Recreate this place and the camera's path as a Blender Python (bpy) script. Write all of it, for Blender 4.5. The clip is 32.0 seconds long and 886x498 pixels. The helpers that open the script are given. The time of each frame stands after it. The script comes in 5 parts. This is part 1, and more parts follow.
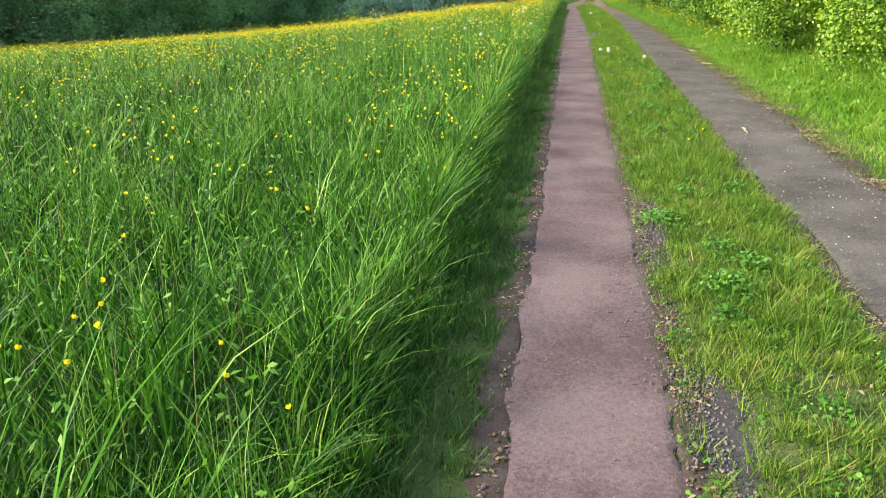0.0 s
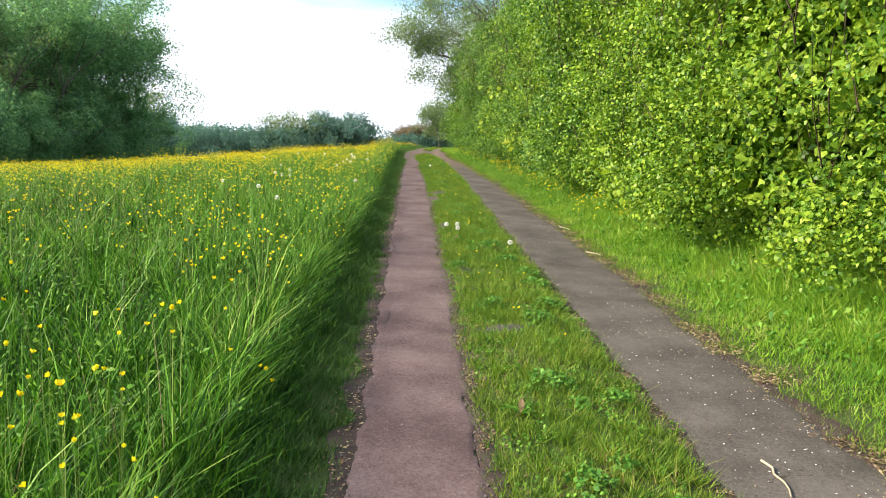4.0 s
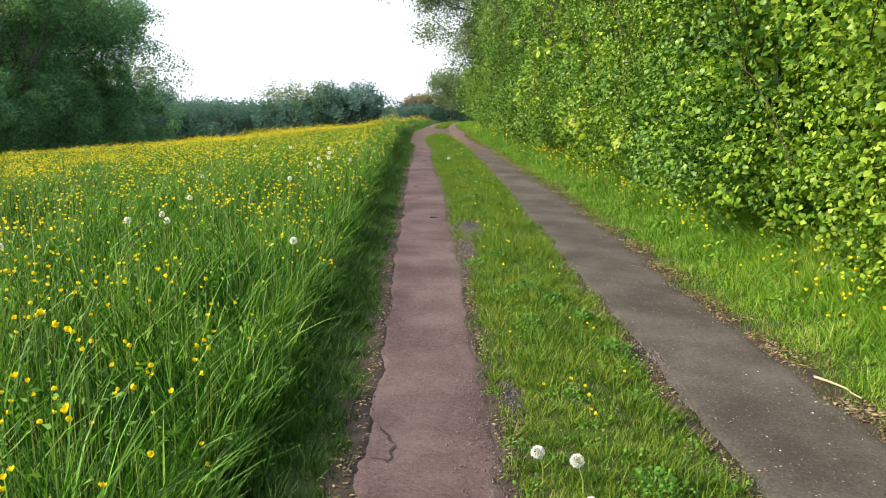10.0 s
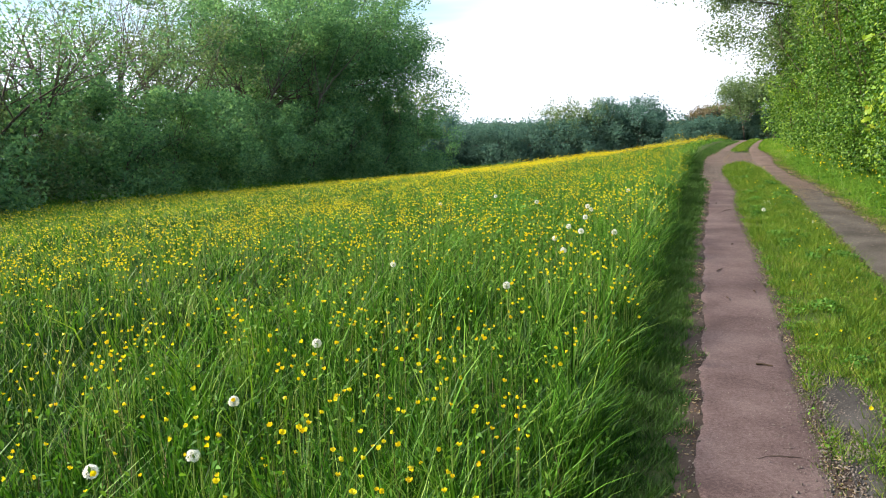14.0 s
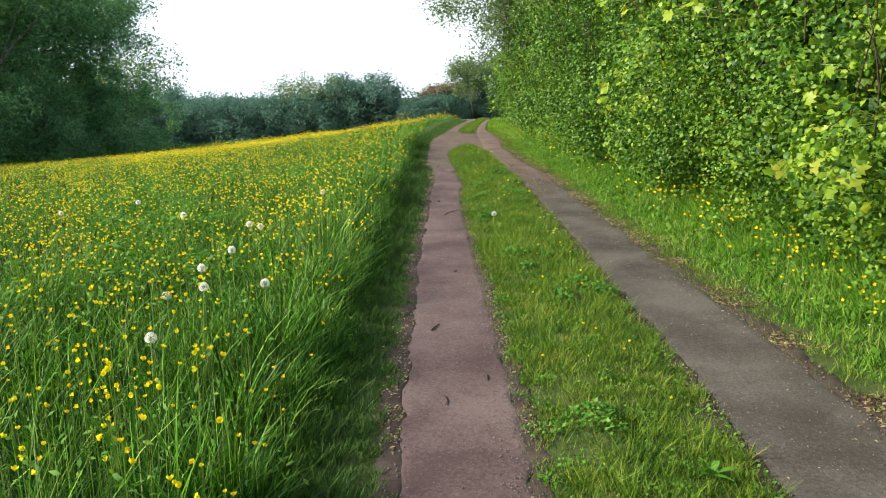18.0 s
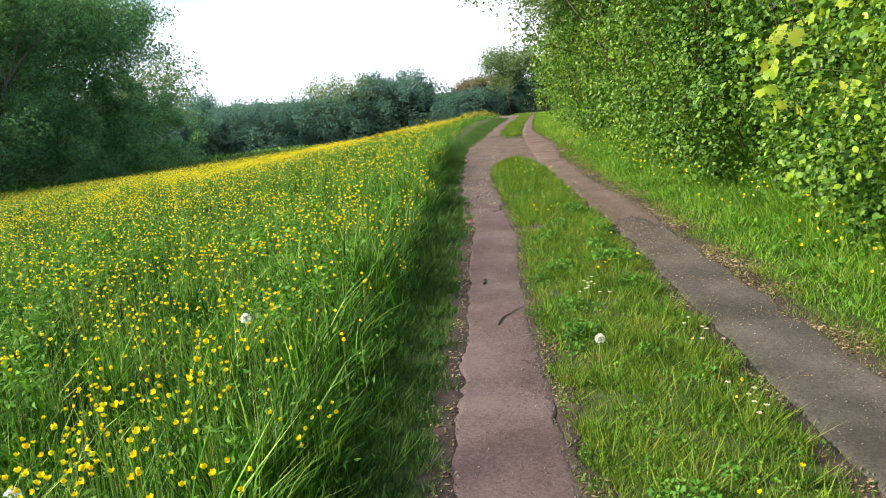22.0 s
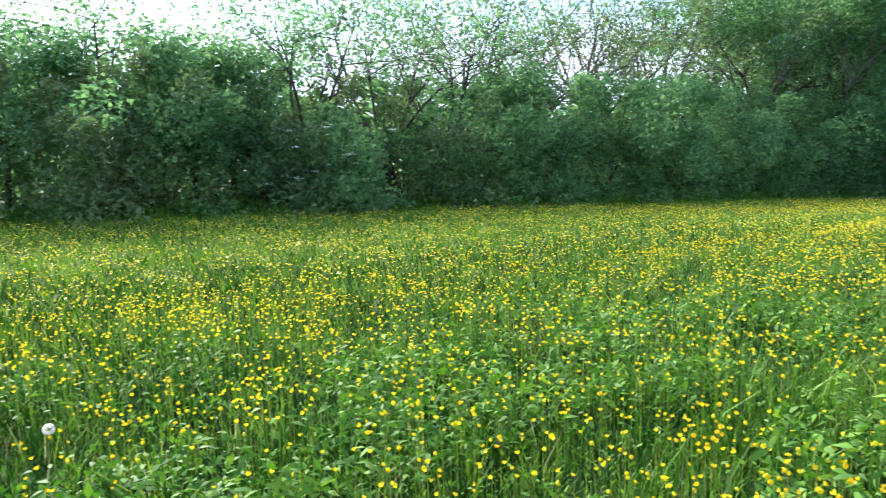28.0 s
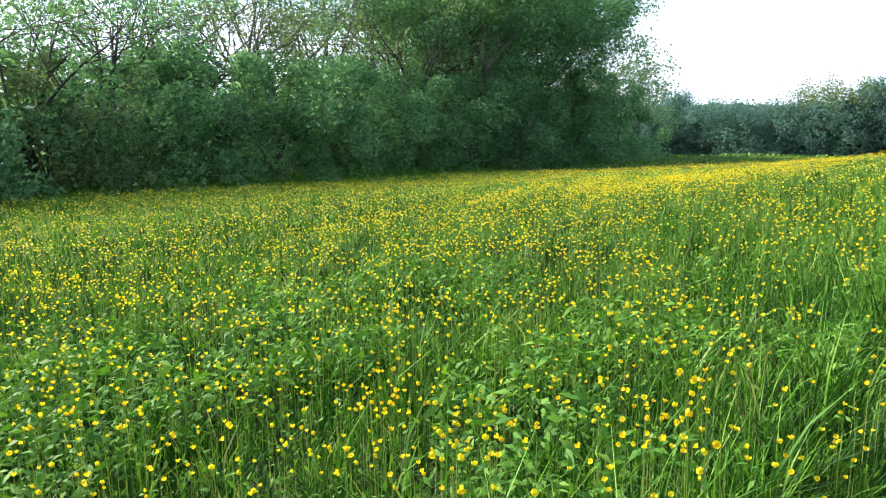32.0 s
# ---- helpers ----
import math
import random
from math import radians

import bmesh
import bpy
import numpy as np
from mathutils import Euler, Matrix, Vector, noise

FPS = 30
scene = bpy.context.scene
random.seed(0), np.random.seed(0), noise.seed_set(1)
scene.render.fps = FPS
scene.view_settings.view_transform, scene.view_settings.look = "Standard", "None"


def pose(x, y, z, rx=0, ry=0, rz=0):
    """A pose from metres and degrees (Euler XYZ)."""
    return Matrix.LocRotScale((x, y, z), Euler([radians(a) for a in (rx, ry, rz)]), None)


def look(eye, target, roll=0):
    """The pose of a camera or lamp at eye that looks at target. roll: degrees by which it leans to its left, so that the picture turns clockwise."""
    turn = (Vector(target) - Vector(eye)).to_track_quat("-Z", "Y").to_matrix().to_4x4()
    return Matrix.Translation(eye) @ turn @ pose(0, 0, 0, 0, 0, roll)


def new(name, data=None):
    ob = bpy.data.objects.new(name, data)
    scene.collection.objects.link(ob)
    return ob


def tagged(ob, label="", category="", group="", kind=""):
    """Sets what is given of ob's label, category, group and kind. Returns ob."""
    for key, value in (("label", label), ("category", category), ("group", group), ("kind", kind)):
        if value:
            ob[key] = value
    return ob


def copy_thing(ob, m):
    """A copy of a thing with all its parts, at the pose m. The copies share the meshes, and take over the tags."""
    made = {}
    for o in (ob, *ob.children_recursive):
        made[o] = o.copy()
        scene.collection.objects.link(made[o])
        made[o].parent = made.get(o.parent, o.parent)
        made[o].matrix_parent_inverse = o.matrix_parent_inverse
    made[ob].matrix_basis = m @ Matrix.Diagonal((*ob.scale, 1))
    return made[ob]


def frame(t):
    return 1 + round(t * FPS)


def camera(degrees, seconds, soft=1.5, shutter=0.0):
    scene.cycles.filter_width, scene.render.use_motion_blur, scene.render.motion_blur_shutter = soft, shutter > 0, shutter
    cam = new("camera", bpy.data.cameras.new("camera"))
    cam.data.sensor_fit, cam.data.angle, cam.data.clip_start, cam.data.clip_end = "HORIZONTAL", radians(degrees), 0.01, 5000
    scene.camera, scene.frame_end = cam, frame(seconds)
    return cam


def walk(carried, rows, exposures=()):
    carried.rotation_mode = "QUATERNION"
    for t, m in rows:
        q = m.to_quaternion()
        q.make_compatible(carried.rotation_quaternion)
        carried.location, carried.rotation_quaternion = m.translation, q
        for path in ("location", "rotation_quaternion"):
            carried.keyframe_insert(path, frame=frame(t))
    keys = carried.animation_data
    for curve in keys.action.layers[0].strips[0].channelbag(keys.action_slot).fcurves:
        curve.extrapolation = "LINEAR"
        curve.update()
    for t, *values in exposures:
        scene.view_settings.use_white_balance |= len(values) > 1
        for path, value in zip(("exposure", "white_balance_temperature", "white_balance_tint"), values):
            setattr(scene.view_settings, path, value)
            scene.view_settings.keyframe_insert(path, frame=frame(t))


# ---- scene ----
cam = camera(58.7, 32.0, 1.0, 0.10)
PATH = [
    (0, (-0.137, -30.764, 1.428), (-0.438, -28.9, 0.768), -0.9),
    (0.5, (-0.187, -30.288, 1.415), (-0.477, -28.405, 0.808), -1.0),
    (1, (-0.183, -29.78, 1.432), (-0.446, -27.88, 0.866), -1.6),
    (1.5, (-0.152, -29.289, 1.433), (-0.418, -27.399, 0.834), -0.2),
    (2, (-0.14, -28.684, 1.449), (-0.111, -26.759, 0.905), -0.7),
    (2.5, (-0.124, -28.08, 1.468), (-0.093, -26.141, 0.978), 1.2),
    (3, (-0.168, -27.5, 1.463), (-0.076, -25.565, 0.966), 1.7),
    (3.5, (-0.123, -26.91, 1.443), (-0.033, -24.93, 1.17), 3.0),
    (5.5, (-0.099, -24.251, 1.412), (-0.014, -22.339, 0.831), 1.0),
    (6, (-0.105, -23.748, 1.405), (-0.059, -21.801, 0.947), 0.7),
    (6.5, (-0.119, -23.192, 1.463), (-0.169, -21.243, 1.021), 0.5),
    (7, (-0.18, -22.642, 1.479), (-0.162, -20.69, 1.045), 1.5),
    (7.5, (-0.157, -22.087, 1.509), (-0.252, -20.142, 1.056), 2.0),
    (8, (-0.12, -21.508, 1.491), (-0.222, -19.553, 1.082), 3.0),
    (8.5, (-0.15, -20.918, 1.478), (-0.057, -18.951, 1.129), 2.5),
    (9, (-0.093, -20.341, 1.478), (-0.071, -18.395, 1.015), 0.8),
    (9.5, (-0.157, -19.741, 1.492), (-0.008, -17.8, 1.031), 2.4),
    (10, (-0.085, -19.159, 1.496), (-0.025, -17.201, 1.095), 1.2),
    (10.5, (-0.109, -18.547, 1.506), (-0.036, -16.61, 1.014), -0.8),
    (11, (-0.142, -18.005, 1.535), (-0.097, -16.035, 1.194), 1.2),
    (11.5, (-0.114, -17.427, 1.572), (-0.161, -15.472, 1.151), 1.1),
    (12, (-0.157, -16.826, 1.592), (-0.129, -14.884, 1.114), -0.7),
    (12.5, (-0.115, -16.265, 1.637), (-0.234, -14.309, 1.238), 0.1),
    (13, (-0.183, -15.811, 1.636), (-0.505, -13.868, 1.291), 0.5),
    (13.5, (-0.298, -15.449, 1.694), (-0.953, -13.59, 1.354), -2.0),
    (15.5, (-0.21, -14.62, 1.615), (-0.556, -12.694, 1.201), 0.5),
    (16, (-0.148, -14.229, 1.628), (-0.315, -12.261, 1.312), 0.5),
    (16.5, (-0.141, -13.717, 1.643), (-0.026, -11.747, 1.317), -1.4),
    (17, (-0.059, -13.192, 1.62), (-0.134, -11.222, 1.288), -0.9),
    (17.5, (-0.076, -12.571, 1.633), (0.022, -10.619, 1.207), -3.1),
    (18, (-0.105, -12.039, 1.591), (-0.101, -10.085, 1.162), -0.4),
    (18.5, (-0.135, -11.437, 1.59), (-0.261, -9.479, 1.204), 0.1),
    (19, (-0.165, -10.816, 1.582), (-0.12, -8.867, 1.137), -0.9),
    (19.5, (-0.159, -10.293, 1.592), (-0.19, -8.323, 1.249), -1.5),
    (20, (-0.179, -9.724, 1.598), (-0.169, -7.772, 1.162), -3.3),
    (20.5, (-0.127, -9.186, 1.564), (-0.185, -7.232, 1.141), -2.0),
    (21, (-0.15, -8.647, 1.54), (-0.224, -6.693, 1.123), -2.0),
    (21.5, (-0.178, -8.149, 1.565), (-0.163, -6.196, 1.134), -3.5),
    (22, (-0.123, -7.67, 1.567), (-0.226, -5.721, 1.128), -3.8),
    (22.5, (-0.136, -7.14, 1.561), (-0.141, -5.178, 1.171), -3.4),
    (23, (-0.044, -6.629, 1.564), (-0.085, -4.65, 1.274), -2.2),
    (23.5, (-0.023, -6.158, 1.555), (-0.249, -4.2, 1.22), -2.9),
    (24, (-0.061, -5.693, 1.544), (-0.07, -3.736, 1.133), -4.0),
    (24.5, (-0.077, -5.288, 1.554), (-0.286, -3.333, 1.191), -2.6),
    (26.5, (-0.204, -3.809, 1.544), (-0.746, -1.939, 1.089), -3.9),
    (27, (-0.281, -3.63, 1.557), (-1.087, -1.867, 1.065), -1.2),
    (27.5, (-0.343, -3.624, 1.532), (-1.622, -2.154, 1.078), -2.0),
    (28, (-0.434, -3.703, 1.511), (-2.136, -2.707, 1.173), -1.5),
    (28.5, (-0.374, -3.774, 1.526), (-2.233, -3.138, 1.153), -3.9),
    (29, (-0.425, -3.777, 1.512), (-2.211, -2.958, 1.137), -2.5),
    (29.5, (-0.469, -3.756, 1.5), (-2.129, -2.711, 1.11), -2.7),
    (30, (-0.491, -3.741, 1.505), (-2.013, -2.502, 1.118), -2.0),
    (30.5, (-0.516, -3.714, 1.497), (-1.95, -2.377, 1.1), -1.4),
    (31, (-0.506, -3.699, 1.498), (-1.87, -2.292, 1.096), -1.3),
    (31.5, (-0.502, -3.674, 1.496), (-1.794, -2.198, 1.109), -1.2),
    (32, (-0.485, -3.631, 1.478), (-1.634, -2.045, 1.075), -0.7),
]
walk(cam, [(t, look(eye, target, roll)) for t, eye, target, roll in PATH], (
    (0.0, 1.32, 6350, 13.5), (2.5, 1.20, 6500, 14.0), (3.5, 1.10, 6600, 14.5), (6.0, 1.16, 6650, 14.5), (7.0, 1.02, 6650, 14.5), (9.0, 0.87, 6700, 14.5), (12.0, 0.96, 6500, 14), (16.0, 0.92, 6500, 13), (17.0, 0.60, 6450, 8), (19.0, 1.02, 6500, 13.5), (20.0, 0.90, 6500, 12.5), (21.0, 0.98, 6500, 12.5), (22.0, 1.00, 6600, 12),
    (23.0, 0.78, 6600, 11), (24.0, 0.76, 6600, 8.5), (27.0, 1.08, 6300, 12), (28.0, 1.37, 5800, 17), (29.0, 1.12, 5750, 16), (30.0, 1.24, 5850, 16.5), (32.0, 1.18, 6100, 14.5)))

# ---- light ----
world = bpy.data.worlds.new("sky")
scene.world = world
world.use_nodes = True
wn, wl = world.node_tree.nodes, world.node_tree.links
wn.clear()
SUN_DIR = Vector((-0.81, -0.14, 0.47)).normalized()
sky = wn.new("ShaderNodeTexSky")
sky.sky_type, sky.sun_disc = "NISHITA", False
sky.sun_elevation = math.asin(SUN_DIR.z)
sky.sun_rotation = math.atan2(SUN_DIR.x, SUN_DIR.y)
sky.dust_density = 2.0
coord = wn.new("ShaderNodeTexCoord")
cloud_map = wn.new("ShaderNodeMapping")
cloud_map.inputs["Scale"].default_value = (1.0, 1.0, 7.0)
cloud = wn.new("ShaderNodeTexNoise")
cloud.inputs["Scale"].default_value, cloud.inputs["Detail"].default_value = 1.3, 5.0
cloud_ramp = wn.new("ShaderNodeValToRGB")
cloud_ramp.color_ramp.elements[0].position, cloud_ramp.color_ramp.elements[1].position = 0.46, 0.60
veil = wn.new("ShaderNodeMixRGB")
veil.inputs[2].default_value = (6.9, 7.6, 8.5, 1)
sky_bg = wn.new("ShaderNodeBackground")
sky_bg.inputs["Strength"].default_value = 0.098
sky_out = wn.new("ShaderNodeOutputWorld")
wl.new(coord.outputs["Generated"], cloud_map.inputs["Vector"])
wl.new(cloud_map.outputs[0], cloud.inputs["Vector"])
wl.new(cloud.outputs[0], cloud_ramp.inputs[0])
height = wn.new("ShaderNodeSeparateXYZ")
wl.new(coord.outputs["Generated"], height.inputs[0])
low_haze = wn.new("ShaderNodeMapRange")
low_haze.interpolation_type = "SMOOTHSTEP"
low_haze.inputs["From Min"].default_value, low_haze.inputs["From Max"].default_value = 0.05, 0.13
low_haze.inputs["To Min"].default_value, low_haze.inputs["To Max"].default_value = 1.0, 0.0
wl.new(height.outputs["Z"], low_haze.inputs["Value"])
cover = wn.new("ShaderNodeMath")
cover.operation = "MAXIMUM"
wl.new(cloud_ramp.outputs[0], cover.inputs[0])
wl.new(low_haze.outputs[0], cover.inputs[1])
wl.new(cover.outputs[0], veil.inputs[0])
clear = wn.new("ShaderNodeMixRGB")
clear.blend_type, clear.inputs[0].default_value = "MULTIPLY", 1.0
clear.inputs[2].default_value = (0.95, 1.28, 1.5, 1)
wl.new(sky.outputs[0], clear.inputs[1])
wl.new(clear.outputs[0], veil.inputs[1])
wl.new(veil.outputs[0], sky_bg.inputs["Color"])
wl.new(sky_bg.outputs[0], sky_out.inputs["Surface"])
sun = new("sun", bpy.data.lights.new("sun", "SUN"))
sun.data.energy, sun.data.angle, sun.data.color = 5.0, radians(9), (1.0, 0.89, 0.68)
sun.matrix_world = look(SUN_DIR * 50, (0, 0, 0))


# ---- materials ----
def mat_new(name, rough=0.7):
    m = bpy.data.materials.new(name)
    m.use_nodes = True
    p = m.node_tree.nodes["Principled BSDF"]
    p.inputs["Roughness"].default_value = rough
    p.inputs["Specular IOR Level"].default_value = 0.2
    return m, m.node_tree.nodes, m.node_tree.links, p


def ramp_of(nodes, stops):
    r = nodes.new("ShaderNodeValToRGB")
    while len(r.color_ramp.elements) < len(stops):
        r.color_ramp.elements.new(0.5)
    for e, (pos, col) in zip(r.color_ramp.elements, stops):
        e.position, e.color = pos, (*col, 1)
    return r


def noise_of(nodes, links, scale, detail=4.0, rough=0.55, kind="Object"):
    c = nodes.new("ShaderNodeTexCoord")
    n = nodes.new("ShaderNodeTexNoise")
    n.inputs["Scale"].default_value, n.inputs["Detail"].default_value = scale, detail
    n.inputs["Roughness"].default_value = rough
    links.new(c.outputs[kind], n.inputs["Vector"])
    return n


def leaf_mat(name, stops, through_light=0.4, rough=0.5, patch=0.35, warm=(1.1, 1.15, 0.6), single=False):
    """Living leaf: colour by leaf and by patch, and light coming through it."""
    m, n, l, p = mat_new(name, rough)
    geo = n.new("ShaderNodeNewGeometry")
    big = noise_of(n, l, patch, 2.0)
    add = n.new("ShaderNodeMath")
    add.operation = "MULTIPLY_ADD"
    add.inputs[1].default_value, add.inputs[2].default_value = 0.9, -0.34
    l.new(big.outputs[0], add.inputs[0])
    both = n.new("ShaderNodeMath")
    both.operation = "MULTIPLY_ADD"
    both.inputs[1].default_value = 0.8
    l.new(n.new("ShaderNodeObjectInfo").outputs["Random"] if single else geo.outputs["Random Per Island"], both.inputs[0])
    l.new(add.outputs[0], both.inputs[2])
    r = ramp_of(n, stops)
    l.new(both.outputs[0], r.inputs[0])
    l.new(r.outputs[0], p.inputs["Base Color"])
    p.inputs["Specular IOR Level"].default_value = 0.2
    tr = n.new("ShaderNodeBsdfTranslucent")
    mul = n.new("ShaderNodeMixRGB")
    mul.blend_type = "MULTIPLY"
    mul.inputs[0].default_value = 1.0
    mul.inputs[2].default_value = (*warm, 1)
    l.new(r.outputs[0], mul.inputs[1])
    l.new(mul.outputs[0], tr.inputs["Color"])
    mix = n.new("ShaderNodeMixShader")
    mix.inputs[0].default_value = through_light
    l.new(p.outputs[0], mix.inputs[1])
    l.new(tr.outputs[0], mix.inputs[2])
    l.new(mix.outputs[0], n["Material Output"].inputs["Surface"])
    return m


def rough_mat(name, stops, scale=8.0, fine=90.0, bump=0.3, rough=0.9, dist=0.01):
    """Mineral or bark: two scales of colour and a fine relief."""
    m, n, l, p = mat_new(name, rough)
    a, b = noise_of(n, l, scale, 5.0), noise_of(n, l, fine, 3.0, 0.7)
    mix = n.new("ShaderNodeMixRGB")
    mix.inputs[0].default_value = 0.45
    l.new(a.outputs[0], mix.inputs[1])
    l.new(b.outputs[0], mix.inputs[2])
    r = ramp_of(n, stops)
    l.new(mix.outputs[0], r.inputs[0])
    l.new(r.outputs[0], p.inputs["Base Color"])
    bm = n.new("ShaderNodeBump")
    bm.inputs["Strength"].default_value, bm.inputs["Distance"].default_value = bump, dist
    l.new(mix.outputs[0], bm.inputs["Height"])
    l.new(bm.outputs[0], p.inputs["Normal"])
    return m


def concrete_mat(name, dark, mid, light, crack_scale):
    """Old poured track: blotches, speckles, wear along it and fine cracks."""
    m, n, l, p = mat_new(name, 0.88)
    a, b, c = noise_of(n, l, 1.6, 5.0), noise_of(n, l, 60.0, 3.0, 0.75), noise_of(n, l, 260.0, 2.0)
    mix = n.new("ShaderNodeMixRGB")
    mix.inputs[0].default_value = 0.42
    l.new(a.outputs[0], mix.inputs[1])
    l.new(b.outputs[0], mix.inputs[2])
    r = ramp_of(n, ((0.40, dark), (0.5, mid), (0.585, light)))
    l.new(mix.outputs[0], r.inputs[0])
    warp = noise_of(n, l, 2.2, 4.0)
    co = n.new("ShaderNodeTexCoord")
    addv = n.new("ShaderNodeMixRGB")
    addv.blend_type, addv.inputs[0].default_value = "ADD", 0.35
    l.new(co.outputs["Object"], addv.inputs[1])
    l.new(warp.outputs[1], addv.inputs[2])
    vor = n.new("ShaderNodeTexVoronoi")
    vor.feature = "DISTANCE_TO_EDGE"
    vor.inputs["Scale"].default_value = crack_scale
    l.new(addv.outputs[0], vor.inputs["Vector"])
    where = noise_of(n, l, 0.55, 2.0)
    thin = n.new("ShaderNodeMath")
    thin.operation = "MULTIPLY_ADD"
    thin.inputs[1].default_value, thin.inputs[2].default_value = 0.012, -0.0066
    l.new(where.outputs[0], thin.inputs[0])
    gap = n.new("ShaderNodeMath")
    gap.operation = "GREATER_THAN"
    l.new(vor.outputs["Distance"], gap.inputs[0])
    l.new(thin.outputs[0], gap.inputs[1])
    speck = ramp_of(n, ((0.3, (0.6, 0.6, 0.6)), (0.5, (0.95, 0.95, 0.95)), (0.64, (1.0, 1.0, 1.0)), (0.72, (1.8, 1.75, 1.7))))
    l.new(c.outputs[0], speck.inputs[0])
    sm = n.new("ShaderNodeMixRGB")
    sm.blend_type, sm.inputs[0].default_value = "MULTIPLY", 0.95
    l.new(r.outputs[0], sm.inputs[1])
    l.new(speck.outputs[0], sm.inputs[2])
    cm = n.new("ShaderNodeMixRGB")
    cm.inputs[1].default_value = (0.05, 0.04, 0.03, 1)
    l.new(gap.outputs[0], cm.inputs[0])
    l.new(sm.outputs[0], cm.inputs[2])
    l.new(cm.outputs[0], p.inputs["Base Color"])
    hsum = n.new("ShaderNodeMath")
    hsum.operation = "MULTIPLY_ADD"
    hsum.inputs[1].default_value = 1.5
    l.new(gap.outputs[0], hsum.inputs[0])
    l.new(b.outputs[0], hsum.inputs[2])
    bm = n.new("ShaderNodeBump")
    bm.inputs["Strength"].default_value, bm.inputs["Distance"].default_value = 0.35, 0.006
    l.new(hsum.outputs[0], bm.inputs["Height"])
    l.new(bm.outputs[0], p.inputs["Normal"])
    return m


MEADOW = leaf_mat("meadow_grass", ((0.05, (0.006, 0.030, 0.003)), (0.4, (0.032, 0.125, 0.006)), (0.7, (0.112, 0.296, 0.017)), (0.95, (0.28, 0.41, 0.075))), 0.10, 0.5, 1.6)
# Rim blades carry the tall grass's shadow in their darker colour.
SHADED_RIM = leaf_mat("shaded_rim_grass", ((0.1, (0.022, 0.062, 0.010)), (0.5, (0.048, 0.122, 0.018)), (0.9, (0.10, 0.19, 0.036))), 0.08, 0.6, 1.3)
# Deep green low growth, darkened further for the shade below the tall blades.
SHADED_UNDER = leaf_mat("shaded_low_growth", ((0.1, (0.012, 0.048, 0.006)), (0.5, (0.024, 0.088, 0.009)), (0.9, (0.05, 0.15, 0.016))), 0.08, 0.6, 1.3)
SHORT = leaf_mat("short_grass", ((0.08, (0.028, 0.085, 0.007)), (0.40, (0.088, 0.182, 0.014)), (0.75, (0.175, 0.265, 0.025)), (0.92, (0.25, 0.30, 0.045)), (1.0, (0.34, 0.28, 0.10))), 0.25, 0.6, 3.2)
VERGE = leaf_mat("verge_grass", ((0.1, (0.06, 0.17, 0.012)), (0.5, (0.145, 0.30, 0.02)), (0.85, (0.26, 0.40, 0.04)), (0.97, (0.42, 0.42, 0.16))), 0.32, 0.55, 1.4)
HERB = leaf_mat("herb_leaf", ((0.1, (0.045, 0.14, 0.015)), (0.6, (0.095, 0.24, 0.024)), (0.95, (0.19, 0.34, 0.045))), 0.3, 0.6, 0.9)
CLOVER = leaf_mat("clover_leaf", ((0.1, (0.030, 0.105, 0.012)), (0.6, (0.072, 0.205, 0.022)), (0.95, (0.14, 0.29, 0.04))), 0.25, 0.55, 1.5)
HEDGE = leaf_mat("hedge_leaf", ((0.08, (0.030, 0.088, 0.012)), (0.45, (0.098, 0.208, 0.018)), (0.92, (0.29, 0.41, 0.04))), 0.28, 0.4, 2.0)
HEDGE_DEEP = leaf_mat("hedge_leaf_deep", ((0.08, (0.018, 0.062, 0.012)), (0.45, (0.058, 0.150, 0.018)), (0.92, (0.175, 0.30, 0.042))), 0.26, 0.4, 2.0)
HEDGE_PALE = leaf_mat("hedge_leaf_pale", ((0.08, (0.05, 0.12, 0.012)), (0.45, (0.13, 0.25, 0.020)), (0.92, (0.32, 0.44, 0.045))), 0.32, 0.4, 2.0)
MAPLE = leaf_mat("maple_leaf", ((0.1, (0.18, 0.32, 0.025)), (0.5, (0.30, 0.43, 0.04)), (0.85, (0.44, 0.48, 0.07)), (1.0, (0.50, 0.41, 0.09))), 0.45, 0.4, 1.6, (1.1, 1.15, 0.6), True)
# Leaf green raised and blued, so the haze before the woods is in the colour.
HAZY_WOODLEAF = leaf_mat("hazy_wood_leaf", ((0.1, (0.085, 0.185, 0.085)), (0.5, (0.145, 0.285, 0.125)), (0.9, (0.24, 0.39, 0.155))), 0.58, 0.7, 0.25, (1.05, 1.15, 0.9))
# Distance haze is painted in: a bluish, low-contrast leaf colour.
HAZY_FARLEAF = leaf_mat("hazy_far_leaf", ((0.1, (0.088, 0.165, 0.130)), (0.5, (0.102, 0.19, 0.148)), (0.9, (0.122, 0.215, 0.165))), 0.6, 0.8, 0.1, (1.0, 1.1, 1.0))
PALELEAF = leaf_mat("young_leaf", ((0.1, (0.09, 0.15, 0.07)), (0.5, (0.15, 0.22, 0.10)), (0.9, (0.22, 0.29, 0.14))), 0.4, 0.5, 0.2)
RUSTLEAF = leaf_mat("copper_leaf", ((0.1, (0.17, 0.14, 0.10)), (0.5, (0.22, 0.18, 0.13)), (0.9, (0.28, 0.23, 0.16))), 0.4, 0.6, 0.2)
NEEDLE = leaf_mat("needle", ((0.1, (0.015, 0.045, 0.02)), (0.9, (0.04, 0.08, 0.035))), 0.1, 0.6, 0.2)
PETAL = leaf_mat("buttercup_petal", ((0.1, (0.87, 0.61, 0.007)), (0.5, (0.90, 0.715, 0.012)), (0.9, (0.92, 0.80, 0.025))), 0.35, 0.4, 1.0, (1.0, 1.04, 0.7))
